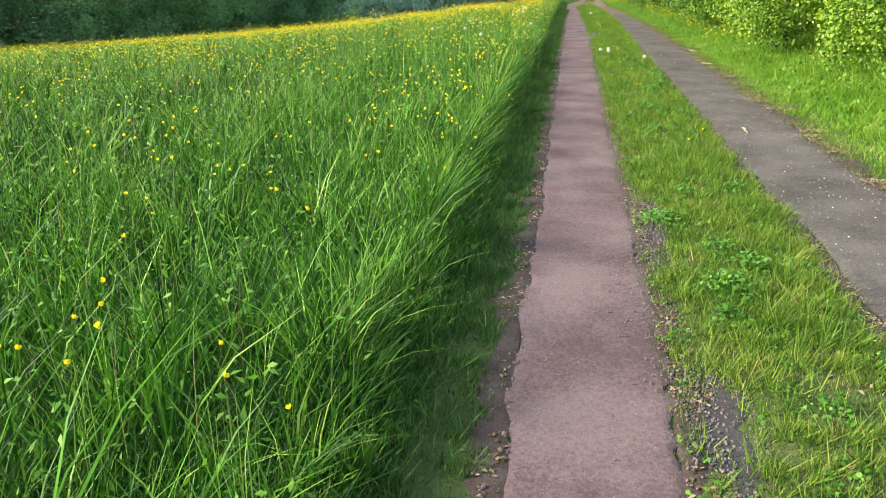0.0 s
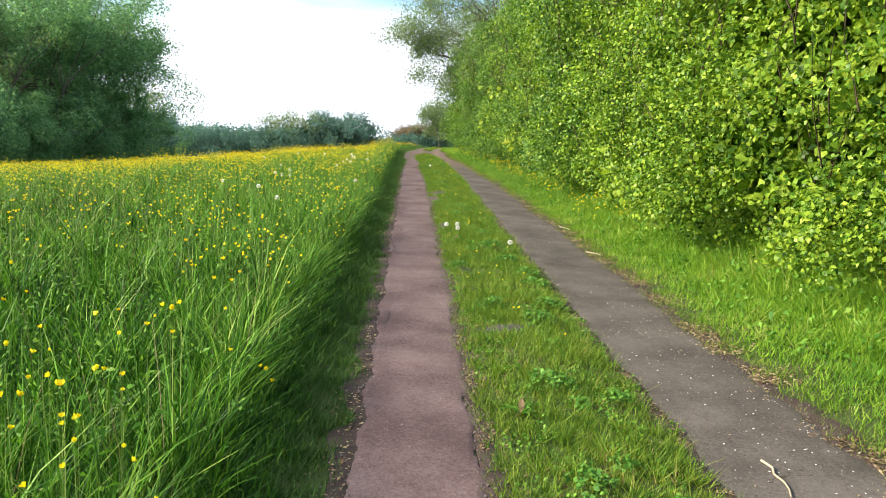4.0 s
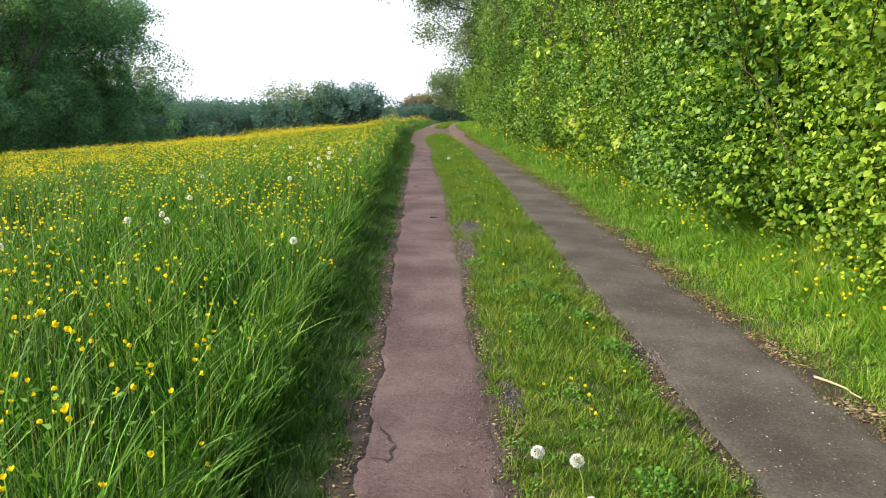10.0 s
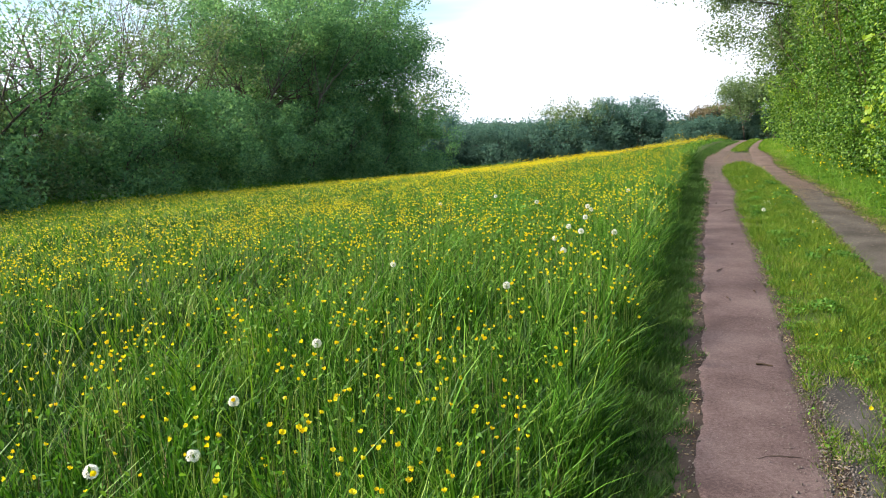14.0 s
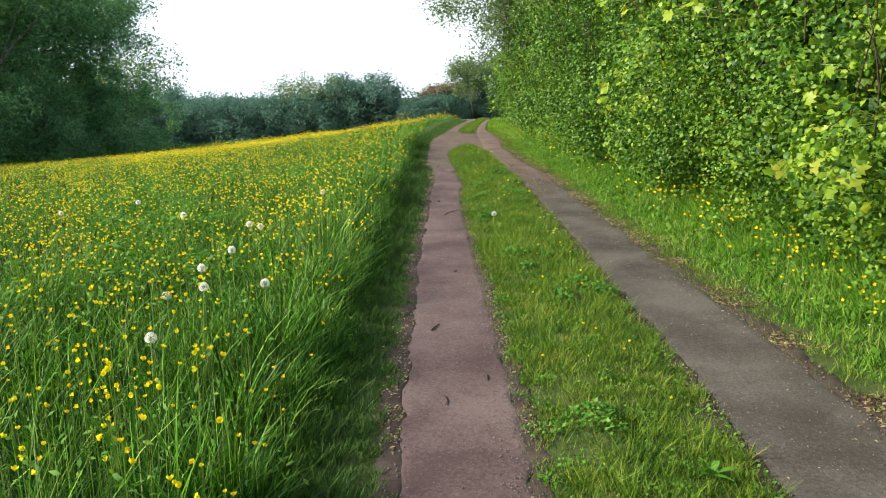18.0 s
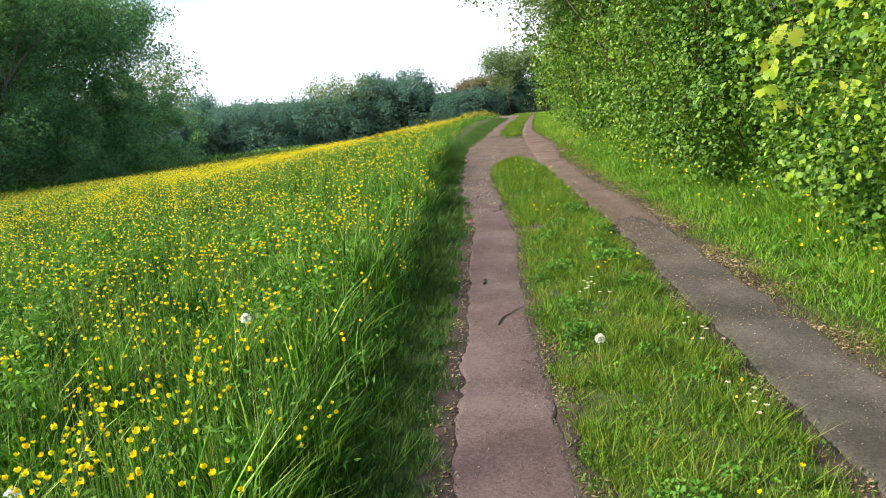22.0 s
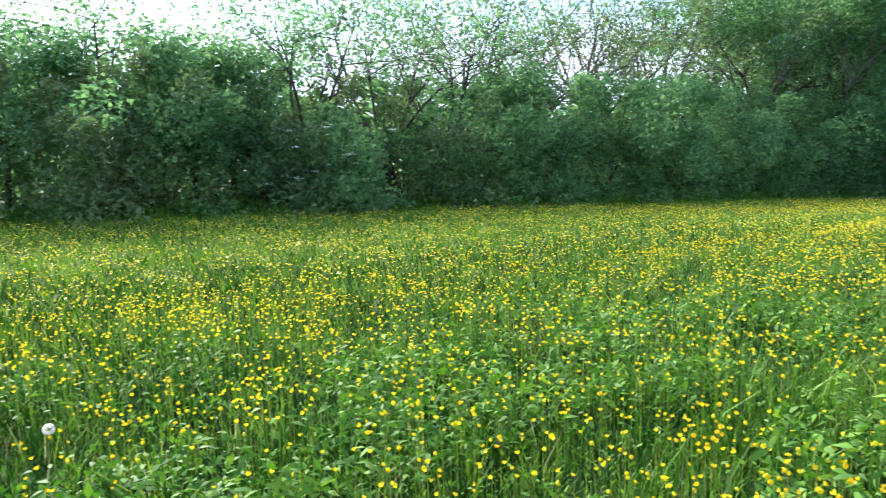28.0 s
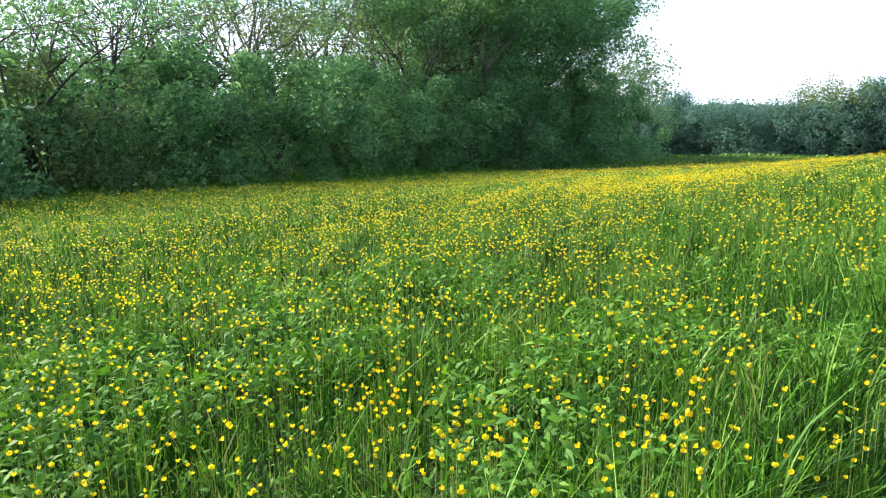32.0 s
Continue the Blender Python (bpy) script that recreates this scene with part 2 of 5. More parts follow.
STEM = leaf_mat("flower_stem", ((0.1, (0.14, 0.26, 0.04)), (0.9, (0.32, 0.40, 0.13))), 0.2, 0.5, 1.0)
FLUFF = leaf_mat("seed_fluff", ((0.1, (0.82, 0.82, 0.78)), (0.9, (0.90, 0.90, 0.87))), 0.5, 0.8, 1.0, (1, 1, 1))
DAISY = leaf_mat("white_petal", ((0.1, (0.75, 0.74, 0.70)), (0.9, (0.85, 0.85, 0.82))), 0.3, 0.6, 1.0, (1, 1, 1))
STRAW = leaf_mat("dry_straw", ((0.1, (0.06, 0.038, 0.022)), (0.55, (0.20, 0.135, 0.075)), (0.95, (0.46, 0.37, 0.22))), 0.15, 0.8, 2.0, (1, 1, 1))
LIGHTENING_SEEDHEAD = leaf_mat("lightening_seed_head", ((0.1, (0.19, 0.29, 0.08)), (0.5, (0.29, 0.37, 0.12)), (0.9, (0.42, 0.42, 0.22))), 0.4, 0.7, 0.5, (1, 1, 0.9))
BARK = rough_mat("bark", ((0.3, (0.05, 0.04, 0.03)), (0.5, (0.11, 0.09, 0.07)), (0.7, (0.19, 0.17, 0.14))), 4.0, 40.0, 0.6)
TWIG = rough_mat("twig_wood", ((0.3, (0.04, 0.028, 0.02)), (0.7, (0.10, 0.07, 0.05))), 9.0, 80.0, 0.4)
PALETWIG = rough_mat("bleached_twig", ((0.3, (0.30, 0.24, 0.16)), (0.7, (0.48, 0.40, 0.29))), 9.0, 80.0, 0.4)
STONE = rough_mat("gravel_stone", ((0.3, (0.07, 0.058, 0.052)), (0.5, (0.15, 0.125, 0.112)), (0.7, (0.30, 0.265, 0.24))), 30.0, 160.0, 0.2, 0.9, 0.0008)
RED_TRACK = concrete_mat("red_track", (0.074, 0.048, 0.048), (0.118, 0.080, 0.079), (0.160, 0.115, 0.112), 0.9)
GREY_TRACK = concrete_mat("grey_track", (0.055, 0.047, 0.041), (0.086, 0.075, 0.066), (0.125, 0.110, 0.099), 0.6)
DARK_PATCH = concrete_mat("dark_patch", (0.03, 0.028, 0.027), (0.046, 0.042, 0.041), (0.07, 0.065, 0.063), 3.0)
RUBBLE_SOIL = rough_mat("rubble_soil", ((0.32, (0.078, 0.053, 0.046)), (0.5, (0.144, 0.100, 0.087)), (0.68, (0.225, 0.168, 0.148))), 2.4, 90.0, 0.1, 0.95, 0.006)
EDGE_SOIL = rough_mat("edge_soil", ((0.3, (0.030, 0.021, 0.018)), (0.5, (0.056, 0.040, 0.034)), (0.66, (0.098, 0.074, 0.062))), 7.0, 90.0, 0.5, 0.95, 0.012)
SOIL = rough_mat("soil", ((0.3, (0.026, 0.040, 0.010)), (0.5, (0.048, 0.072, 0.018)), (0.66, (0.09, 0.105, 0.036))), 3.0, 50.0, 0.8, 0.95, 0.02)


# ---- mesh helpers ----
rng = np.random.default_rng(7)


def mesh_of(name, verts, tris, smooth=False):
    """A mesh from arrays of places and triangles."""
    me = bpy.data.meshes.new(name)
    verts, tris = np.asarray(verts, np.float32), np.asarray(tris, np.int32)
    me.vertices.add(len(verts))
    me.vertices.foreach_set("co", verts.ravel())
    me.loops.add(tris.size)
    me.loops.foreach_set("vertex_index", tris.ravel())
    me.polygons.add(len(tris))
    me.polygons.foreach_set("loop_start", np.arange(0, tris.size, tris.shape[1], dtype=np.int32))
    if smooth:
        me.polygons.foreach_set("use_smooth", np.ones(len(tris), bool))
    me.update(calc_edges=True)
    return me


def part(name, me, material, parent=None, label=""):
    ob = new(name, me)
    if not me.materials:
        me.materials.append(material)
    if parent is not None:
        ob.parent = parent
    return tagged(ob, label) if label else ob


def join(*pieces):
    """Several (verts, tris) in one."""
    base, vs, fs = 0, [], []
    for v, f in pieces:
        vs.append(v)
        fs.append(np.asarray(f) + base)
        base += len(v)
    return np.concatenate(vs), np.concatenate(fs)


def wob(v, scale, seed, octaves=3):
    """Smooth wandering value of about -1 to 1 along v."""
    v = np.asarray(v, float)
    r = np.random.default_rng(seed)
    out, amp, tot = np.zeros_like(v), 1.0, 0.0
    for k in range(octaves):
        for _ in range(2):
            out += amp * np.sin(v / scale * (2.1 ** k) * r.uniform(0.7, 1.5) * 2 * np.pi + r.uniform(0, 6.28)) / 2
        tot += amp
        amp *= 0.55
    return out / tot * 1.5


def field(x, y, scale, seed):
    """Smooth patchiness over the ground, about 0 to 1."""
    r = np.random.default_rng(seed)
    out = np.zeros_like(np.asarray(x, float))
    for k in range(7):
        a, f = r.uniform(0, 6.28), r.uniform(0.5, 2.0) / scale * 6.28
        out += np.sin((x * np.cos(a) + y * np.sin(a)) * f + r.uniform(0, 6.28))
    return np.clip(0.5 + out / 5.2, 0, 1)


# ---- plan: the lie of the land and the track ----
def track_z(y):
    u = np.clip(np.asarray(y, float) - 10, 0, 32)
    return -0.0017 * u * u - 0.05 * np.clip(np.asarray(y, float) - 42, 0, 600)


def bend(y):
    """How far the track swings over beyond the broken stretch."""
    y = np.asarray(y, float)
    return 0.0045 * np.clip(y - 7, 0, 9) ** 2 + 0.081 * np.clip(y - 16, 0, 53) + 0.0024 * np.clip(y - 32, 0, 37) ** 2


def ground_z(x, y):
    x, y = np.asarray(x, float), np.asarray(y, float)
    xb = x - bend(y)
    fall = np.clip(2.05 + 0.062 * y, 0.7, 3.3) / 28.5
    d = np.clip(-0.5 - xb, 0, 34)
    z = track_z(y) - d * fall * (1.3 - 0.3 * d / 28.5)
    z += 0.07 * np.clip(xb - 2.1, 0, 3)
    narrow = np.clip((y + 4.6) / 12, 0, 1) ** 1.2
    strip = 0.77 - 0.28 * narrow + np.interp(y, [7, 10, 20], [0, 0.09, 0.31])
    ridge = np.exp(-((xb - strip) / (0.30 - 0.16 * narrow)) ** 4) * 0.035 * (1 - np.clip((y - 5.2) / 1.0, 0, 1) * np.clip((10.8 - y) / 1.0, 0, 1))
    near = np.clip((-0.48 - xb) / 0.5, 0, 1) * 0.06
    swell = np.interp(y, [-30, 0, 18, 35, 63, 76, 96, 125], [0.25, 0.35, 0.52, 0.65, 1.35, 1.3, -0.3, -0.8])
    z += swell * (np.clip(d, 0, 28) / 27.0) ** 2
    far = np.clip((np.hypot(x, y) - 200) / 800, 0, 1)
    return z + (ridge + near - 0.006) * (np.abs(xb) < 6) - 25 * far


RED_END = 1.75


def red_left(y):
    worn_in = np.interp(y, [-4.5, -1.5, 0.5, 1.7, 2.3], [0.0, 0.06, 0.10, 0.10, -0.03])
    worn_in = worn_in + np.interp(y, [7.2, 8.2, 9.7, 11, 12.7, 15, 18, 24], [0, 0.06, 0.27, 0.38, 0.45, 0.57, 0.66, 0.70])
    return -0.30 + worn_in + 0.018 * wob(y, 4.3, 1) + bend(y) + 0.022 * wob(y, 0.9, 2, 5)


def red_right(y):
    run = np.interp(y, [-8, -4.5, -1.2, -0.5, 1.6, 2.7, 5.3, 8, 10, 12.5, 15.8, 20], [0.26, 0.18, 0.15, 0.20, 0.13, 0.04, 0.09, 0.15, 0.30, 0.34, 0.47, 0.60])
    return run + 0.02 * wob(y, 5.0, 3) + bend(y) + 0.018 * wob(y, 0.8, 4, 5)


def grey_left(y):
    run = np.interp(y, [-36, -6, -2.5, 0, 1.7, 3.7, 5.2, 10, 13.5, 17, 22], [1.22, 1.24, 1.19, 1.16, 1.06, 0.97, 0.86, 0.84, 0.92, 1.00, 1.02])
    return run + 0.025 * wob(y, 4.1, 5) + bend(y) + 0.024 * wob(y, 0.8, 6, 5)


def grey_right(y):
    run = np.interp(y, [-36, -16, -8, -5.5, -2, 1, 3.2, 6, 8.6, 10, 11.5, 14, 20], [1.95, 1.98, 1.91, 1.83, 1.67, 1.61, 1.42, 1.33, 1.44, 1.34, 1.20, 1.18, 1.20])
    return run + 0.025 * wob(y, 5.0, 7) + bend(y) + 0.024 * wob(y, 0.7, 8, 5)


def hedge_foot(y):
    """Where the hedge stands at the track's side."""
    return np.interp(y, [-30, -20, -15, -12, -5, 0, 5, 11, 40], [3.75, 3.6, 3.4, 3.45, 3.4, 3.12, 2.7, 2.3, 3.4]) + bend(y)


def ribbon(y0, y1, left, right, step, cols, lift, crown=0.0, ragged=0.0, drop=0.013, rim=0.05):
    """A strip laid along the track, its long edges feathered down into the ground."""
    ys = np.arange(y0, y1 + step / 2, step)
    u = np.concatenate([[0], np.linspace(rim, 1 - rim, cols - 2), [1]])
    l, r = left(ys)[:, None], right(ys)[:, None]
    jag = np.random.default_rng(cols * 7 + int(y1 * 10)).normal(size=(len(ys), 2)) * 0.013
    xs = l + (r - l) * u
    xs[:, 0] += jag[:, 0]
    xs[:, -1] += jag[:, 1]
    near_end = np.clip((ys[:, None] - y1) / 1.6 + 1, 0, 1)
    yy = ys[:, None] + ragged * near_end * (wob(u * 1.5 + y1, 1.1, 77, 4) - 0.9)[None]
    zz = track_z(yy) + lift + crown * (1 - (2 * u - 1) ** 2)
    zz = zz - np.where((u == 0) | (u == 1), drop, 0.0)
    v = np.stack([xs, yy, zz], -1).reshape(-1, 3)
    i = np.arange(len(ys) - 1)[:, None] * cols + np.arange(cols - 1)
    f = np.stack([i, i + 1, i + cols + 1, i + cols], -1).reshape(-1, 4)
    return v, f


# ---- ground and track ----
gx = np.concatenate([-np.geomspace(2400, 45, 22), np.linspace(-42, -4, 40), np.linspace(-3.7, 5, 60), np.linspace(5.6, 40, 30), np.geomspace(45, 2400, 22)])
gy = np.concatenate([-np.geomspace(2400, 45, 20), np.linspace(-42, 45, 100), np.linspace(47, 180, 30), np.geomspace(190, 2400, 24)])
GX, GY = np.meshgrid(gx, gy)
gv = np.stack([GX, GY, ground_z(GX, GY) + 0.003 * np.sin(GX * 7 + 2 * np.sin(GY * 3)) * np.sin(GY * 5.3) * (np.abs(GX) < 5)], -1).reshape(-1, 3)
gi = np.arange(len(gy) - 1)[:, None] * len(gx) + np.arange(len(gx) - 1)
gf = np.stack([gi, gi + 1, gi + len(gx) + 1, gi + len(gx)], -1).reshape(-1, 4)
ground = part("ground", mesh_of("ground", gv, gf, True), SOIL)
tagged(ground, "brown soil under grass sloping down to woods", "ground", kind="structure")

red = part("road", mesh_of("road", *ribbon(-36, RED_END, red_left, red_right, 0.06, 24, 0.005, 0.002, 0.3, 0.009), True), RED_TRACK)
tagged(red, "worn reddish concrete wheel track with cracked edges", "track", kind="structure")
grey = part("road", mesh_of("road", *ribbon(-36, 0.5, grey_left, grey_right, 0.07, 18, 0.005, 0.0, 0.3, 0.009), True), GREY_TRACK)
tagged(grey, "grey tarred wheel track strewn with grit", "track", kind="structure")


def worn_left(y):
    return np.minimum(red_left(y) - 0.04, -0.35 + bend(y) + 0.02 * wob(y, 0.9, 22))


def worn_right(y):
    open_out = np.clip((y - 5.3) / 0.7, 0, 1) * np.clip((10.8 - y) / 0.9, 0, 1)
    return red_right(y) + 0.02 + open_out * (grey_left(y) + 0.05 - red_right(y))


worn = part("road", mesh_of("road", *ribbon(RED_END - 1.3, 60, worn_left, worn_right, 0.08, 16, 0.003, 0.0), True), RUBBLE_SOIL)
tagged(worn, "broken stony wheel track of earth and rubble", "track", kind="structure")
worn2 = part("road", mesh_of("road", *ribbon(-1.6, 60, grey_left, grey_right, 0.1, 8, 0.002, 0.0), True), RUBBLE_SOIL)
tagged(worn2, "stony earth wheel track beside the hedge", "track", kind="structure")


for k, (le, ri) in enumerate((
        (lambda y: red_left(y) - 0.11 - 0.06 * wob(y, 0.9, 61), lambda y: red_left(y) + 0.03),
        (lambda y: red_right(y) - 0.03, lambda y: red_right(y) + 0.10 + 0.07 * wob(y, 1.1, 62)),
        (lambda y: grey_left(y) - 0.10 - 0.07 * wob(y, 1.0, 63), lambda y: grey_left(y) + 0.03),
        (lambda y: grey_right(y) - 0.03, lambda y: grey_right(y) + 0.15 + 0.08 * wob(y, 1.3, 64)))):
    rim = part("trim", mesh_of("trim", *ribbon(-36, 5, le, ri, 0.1, 6, 0.001, 0.0, 0.0, 0.012, 0.2), True), EDGE_SOIL)
    tagged(rim, "bare dark earth along the edge of the track", "earth edge", kind="structure")


def blotch(cx, cy, rx, ry, seed, lift=0.010):
    """A patch of old tar with a ragged rim, a little raised."""
    r = np.random.default_rng(seed)
    n, rings = 40, 4
    a = np.linspace(0, 2 * np.pi, n, endpoint=False)
    rad = 1 + 0.20 * np.sin(a * 3 + r.uniform(0, 6)) + 0.15 * np.sin(a * 7 + r.uniform(0, 6)) + 0.12 * np.sin(a * 11 + r.uniform(0, 6)) + 0.12 * r.normal(size=n)
    vs = [np.array([[cx, cy, 0]])]
    for k in range(1, rings + 1):
        q = k / rings
        vs.append(np.stack([cx + rx * rad * q * np.cos(a), cy + ry * rad * q * np.sin(a), 0 * a], -1))
    v = np.concatenate(vs)
    v[:, 2] = ground_z(v[:, 0], v[:, 1]) + lift
    v[-n:, 2] -= 0.014
    f = [[0, 1 + i, 1 + (i + 1) % n] for i in range(n)]
    for k in range(rings - 1):
        o = 1 + k * n
        for i in range(n):
            j = (i + 1) % n
            f += [[o + i, o + n + i, o + n + j], [o + i, o + n + j, o + j]]
    return v, np.array(f)


PATCHES = ((0.40, -28.4, 0.12, 0.42), (0.56, -20.95, 0.21, 0.10), (0.44, -10.7, 0.18, 0.6), (0.36, -12.0, 0.12, 0.95), (0.37, -26.2, 0.09, 0.8), (1.2, -14.9, 0.12, 0.25), (0.40, -0.05, 0.12, 0.22), (0.32, 2.05, 0.12, 0.25), (0.38, -15.5, 0.07, 0.3), (0.44, -18.7, 0.08, 0.2), (0.35, -2.36, 0.07, 0.13), (1.24, -9.9, 0.10, 0.3))
for k, (cx, cy, rx, ry) in enumerate(PATCHES):
    ob = part("tar_patch", mesh_of("tar_patch", *blotch(cx, cy, rx, ry, 50 + k, 0.006), True), DARK_PATCH)
    tagged(ob, "dark worn tar patch among grass beside the track", "tar patch", "tar patches", "structure")


# ---- blades, flowers, litter ----
def blades(x, y, z, h, w, segs=2, lean=0.45, r=rng, wind=(0.03, -0.02), away=None):
    """Bent grass blades at the given places, joined."""
    n = len(x)
    a, b = r.uniform(0, 2 * np.pi, n), r.uniform(0, 2 * np.pi, n)
    if away is not None:
        a = away + r.normal(size=n) * 0.7
    bendy = h * lean * r.uniform(0.2, 1.5, n)
    dx, dy = np.cos(a) * bendy + wind[0] * h, np.sin(a) * bendy + wind[1] * h
    sx, sy = np.cos(b) * w / 2, np.sin(b) * w / 2
    rows = []
    for k in range(segs + 1):
        q = k / segs
        cx, cy, cz = x + dx * q * q, y + dy * q * q, z + h * (q - 0.28 * lean * q * q) - (0.02 if k == 0 else 0)
        t = (1 - q) ** 0.7 if k < segs else 0
        if k < segs:
            rows += [np.stack([cx - sx * t, cy - sy * t, cz], -1), np.stack([cx + sx * t, cy + sy * t, cz], -1)]
        else:
            rows.append(np.stack([cx, cy, cz], -1))
    per = len(rows)
    v = np.stack(rows, 1).reshape(-1, 3)
    f = []
    for k in range(segs - 1):
        f += [[2 * k, 2 * k + 1, 2 * k + 3], [2 * k, 2 * k + 3, 2 * k + 2]]
    f.append([2 * segs - 2, 2 * segs - 1, 2 * segs])
    f = (np.array(f)[None] + (np.arange(n) * per)[:, None, None]).reshape(-1, 3)
    return v, f


def scatter(x0, x1, y0, y1, density, r=rng):
    n = int((x1 - x0) * (y1 - y0) * density)
    return r.uniform(x0, x1, n), r.uniform(y0, y1, n)


def stuff(name, vf, material, label, category, smooth=False):
    return tagged(part(name, mesh_of(name, *vf, smooth), material), label, category, kind="stuff")


def tall(x, y):
    """Height of the meadow: low beside the track, waist-deep tufts further in."""
    d = -0.63 - (x - bend(y)) + 0.07 * wob(y, 1.7, 30) + 0.05 * wob(y, 0.5, 31)
    edge = np.clip(d / 0.3, 0, 1)
    return (0.06 + 0.44 * edge ** 1.2) * (0.62 + 0.4 * field(x, y, 2.6, 33) + 0.4 * field(x, y, 0.7, 34)) * np.clip((d + 0.05) * 40, 0, 1) * (1 - 0.3 * np.clip((y + 9) / 5, 0, 1) * np.clip(d - 0.3, 0, 1)) * (1 - 0.5 * np.clip((y - 7) / 7, 0, 1) * np.clip((13 - d) / 6, 0, 1))


def meadow_zone(x0, x1, y0, y1, density, w, segs, k=1.0, tuft=0, fade=0.0):
    """Grass over a stretch of the meadow; near the track it stands in tufts that part outwards."""
    if tuft:
        cx, cy = scatter(x0, x1, y0, y1, density / tuft)
        i = np.repeat(np.arange(len(cx)), tuft)
        away, far = rng.uniform(0, 6.28, len(i)), np.abs(rng.normal(size=len(i))) * 0.06
        x, y = cx[i] + far * np.cos(away), cy[i] + far * np.sin(away)
        grown = rng.uniform(0.45, 1.3, len(cx))[i]
        broad = rng.uniform(0.65, 1.5, len(cx))[i]
    else:
        x, y = scatter(x0, x1, y0, y1, density)
        away, grown, broad = None, 1.0, 1.0
    x = x + bend(y)
    h = tall(x, y) * rng.uniform(0.4, 1.08, len(x)) * k * grown
    ok = (h > 0.02) & (rng.uniform(size=len(x)) < (0.35 if tuft else 0.6) + 1.1 * field(x, y, 0.35, 35))
    if fade:
        ok &= rng.uniform(size=len(x)) < (x - bend(y) - x0) / fade + 0.5 * (field(x, y, 2.5, 37) - 0.5)
    ww = w * rng.uniform(0.5, 1.3, len(x)) * broad
    x, y, h = x[ok], y[ok], h[ok]
    return blades(x, y, ground_z(x, y), h, ww[ok], segs, 0.50 if tuft else 0.6, away=away[ok] if tuft else None)


stuff("meadow_grass", join(meadow_zone(-1.05, -0.52, -30, 8, 1900, 0.0080, 2, 0.9, 14), meadow_zone(-1.7, -0.5, -30, 8, 1750, 0.0088, 3, 1.0, 24), meadow_zone(-3.6, -1.7, -30, 6, 950, 0.0100, 2, 1.0, 22)), MEADOW, "tall lush green meadow grass leaning over the track", "grass")
ty = rng.uniform(-30, 8, 520)
tx = -0.80 - np.abs(rng.normal(size=520)) * 0.22 + bend(ty)
i = np.repeat(np.arange(520), 13)
tx, ty, toward = tx[i] + rng.normal(size=len(i)) * 0.035, ty[i] + rng.normal(size=len(i)) * 0.035, rng.uniform(-1.3, 0.7, 520)[i]
th = rng.uniform(0.22, 0.50, len(i)) * (0.6 + 0.5 * field(tx, ty, 0.8, 36)) * np.interp(ty, [-30, -8, -4], [1.0, 1.0, 0.8])
stuff("grass_tussocks", blades(tx, ty, ground_z(tx, ty), th, rng.uniform(0.004, 0.0095, len(i)), 4, 0.72, away=toward), MEADOW, "long arching grass blades hanging over the meadow's rim", "grass")
stuff("meadow_grass", meadow_zone(-13.0, -3.6, -29, 16, 250, 0.0145, 2, 0.95, 14, 6.0), MEADOW, "tall green meadow grass dotted with yellow flowers", "grass")
stuff("meadow_grass", join(meadow_zone(-29.0, -9.0, -26, 34, 60, 0.036, 1, 0.72), meadow_zone(-9.0, -0.35, 6, 36, 300, 0.021, 1, 0.8), meadow_zone(-30, -0.3, 34, 72, 60, 0.06, 1, 0.7), meadow_zone(-60, -1.5, 70, 119, 7, 0.3, 1, 0.9)), MEADOW, "green meadow grass reaching to the woods", "grass")
stuff("meadow_grass", join(meadow_zone(-29.0, -8.0, -26, 34, 90, 0.034, 1, 0.76), meadow_zone(-11.0, -2.4, -29, -16, 30, 0.012, 2, 0.98, 12, 3.0), meadow_zone(-11.0, -1.4, -16, 16, 105, 0.011, 2, 0.98, 14, 3.0)), VERGE, "lighter yellow-green grass in the far meadow", "grass")
# Seed heads whose pale colour also stands in for the far meadow's light.
stuff("lightening_seed_heads", join(meadow_zone(-29.0, -13.0, -26, 34, 30, 0.016, 1, 0.8), meadow_zone(-13.0, -3, -28, 34, 34, 0.009, 1, 1.0), meadow_zone(-30, -2, 34, 72, 30, 0.035, 1, 0.78)), LIGHTENING_SEEDHEAD, "pale grass seed heads that lighten the meadow with distance", "grass")


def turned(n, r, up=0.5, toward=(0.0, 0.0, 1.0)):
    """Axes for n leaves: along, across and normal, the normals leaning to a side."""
    nrm = r.normal(size=(n, 3)) * (1 - up) + np.asarray(toward) * up * 1.6
    nrm /= np.linalg.norm(nrm, axis=1, keepdims=True) + 1e-9
    al = np.cross(nrm, r.normal(size=(n, 3)))
    al /= np.linalg.norm(al, axis=1, keepdims=True) + 1e-9
    return al, np.cross(nrm, al), nrm


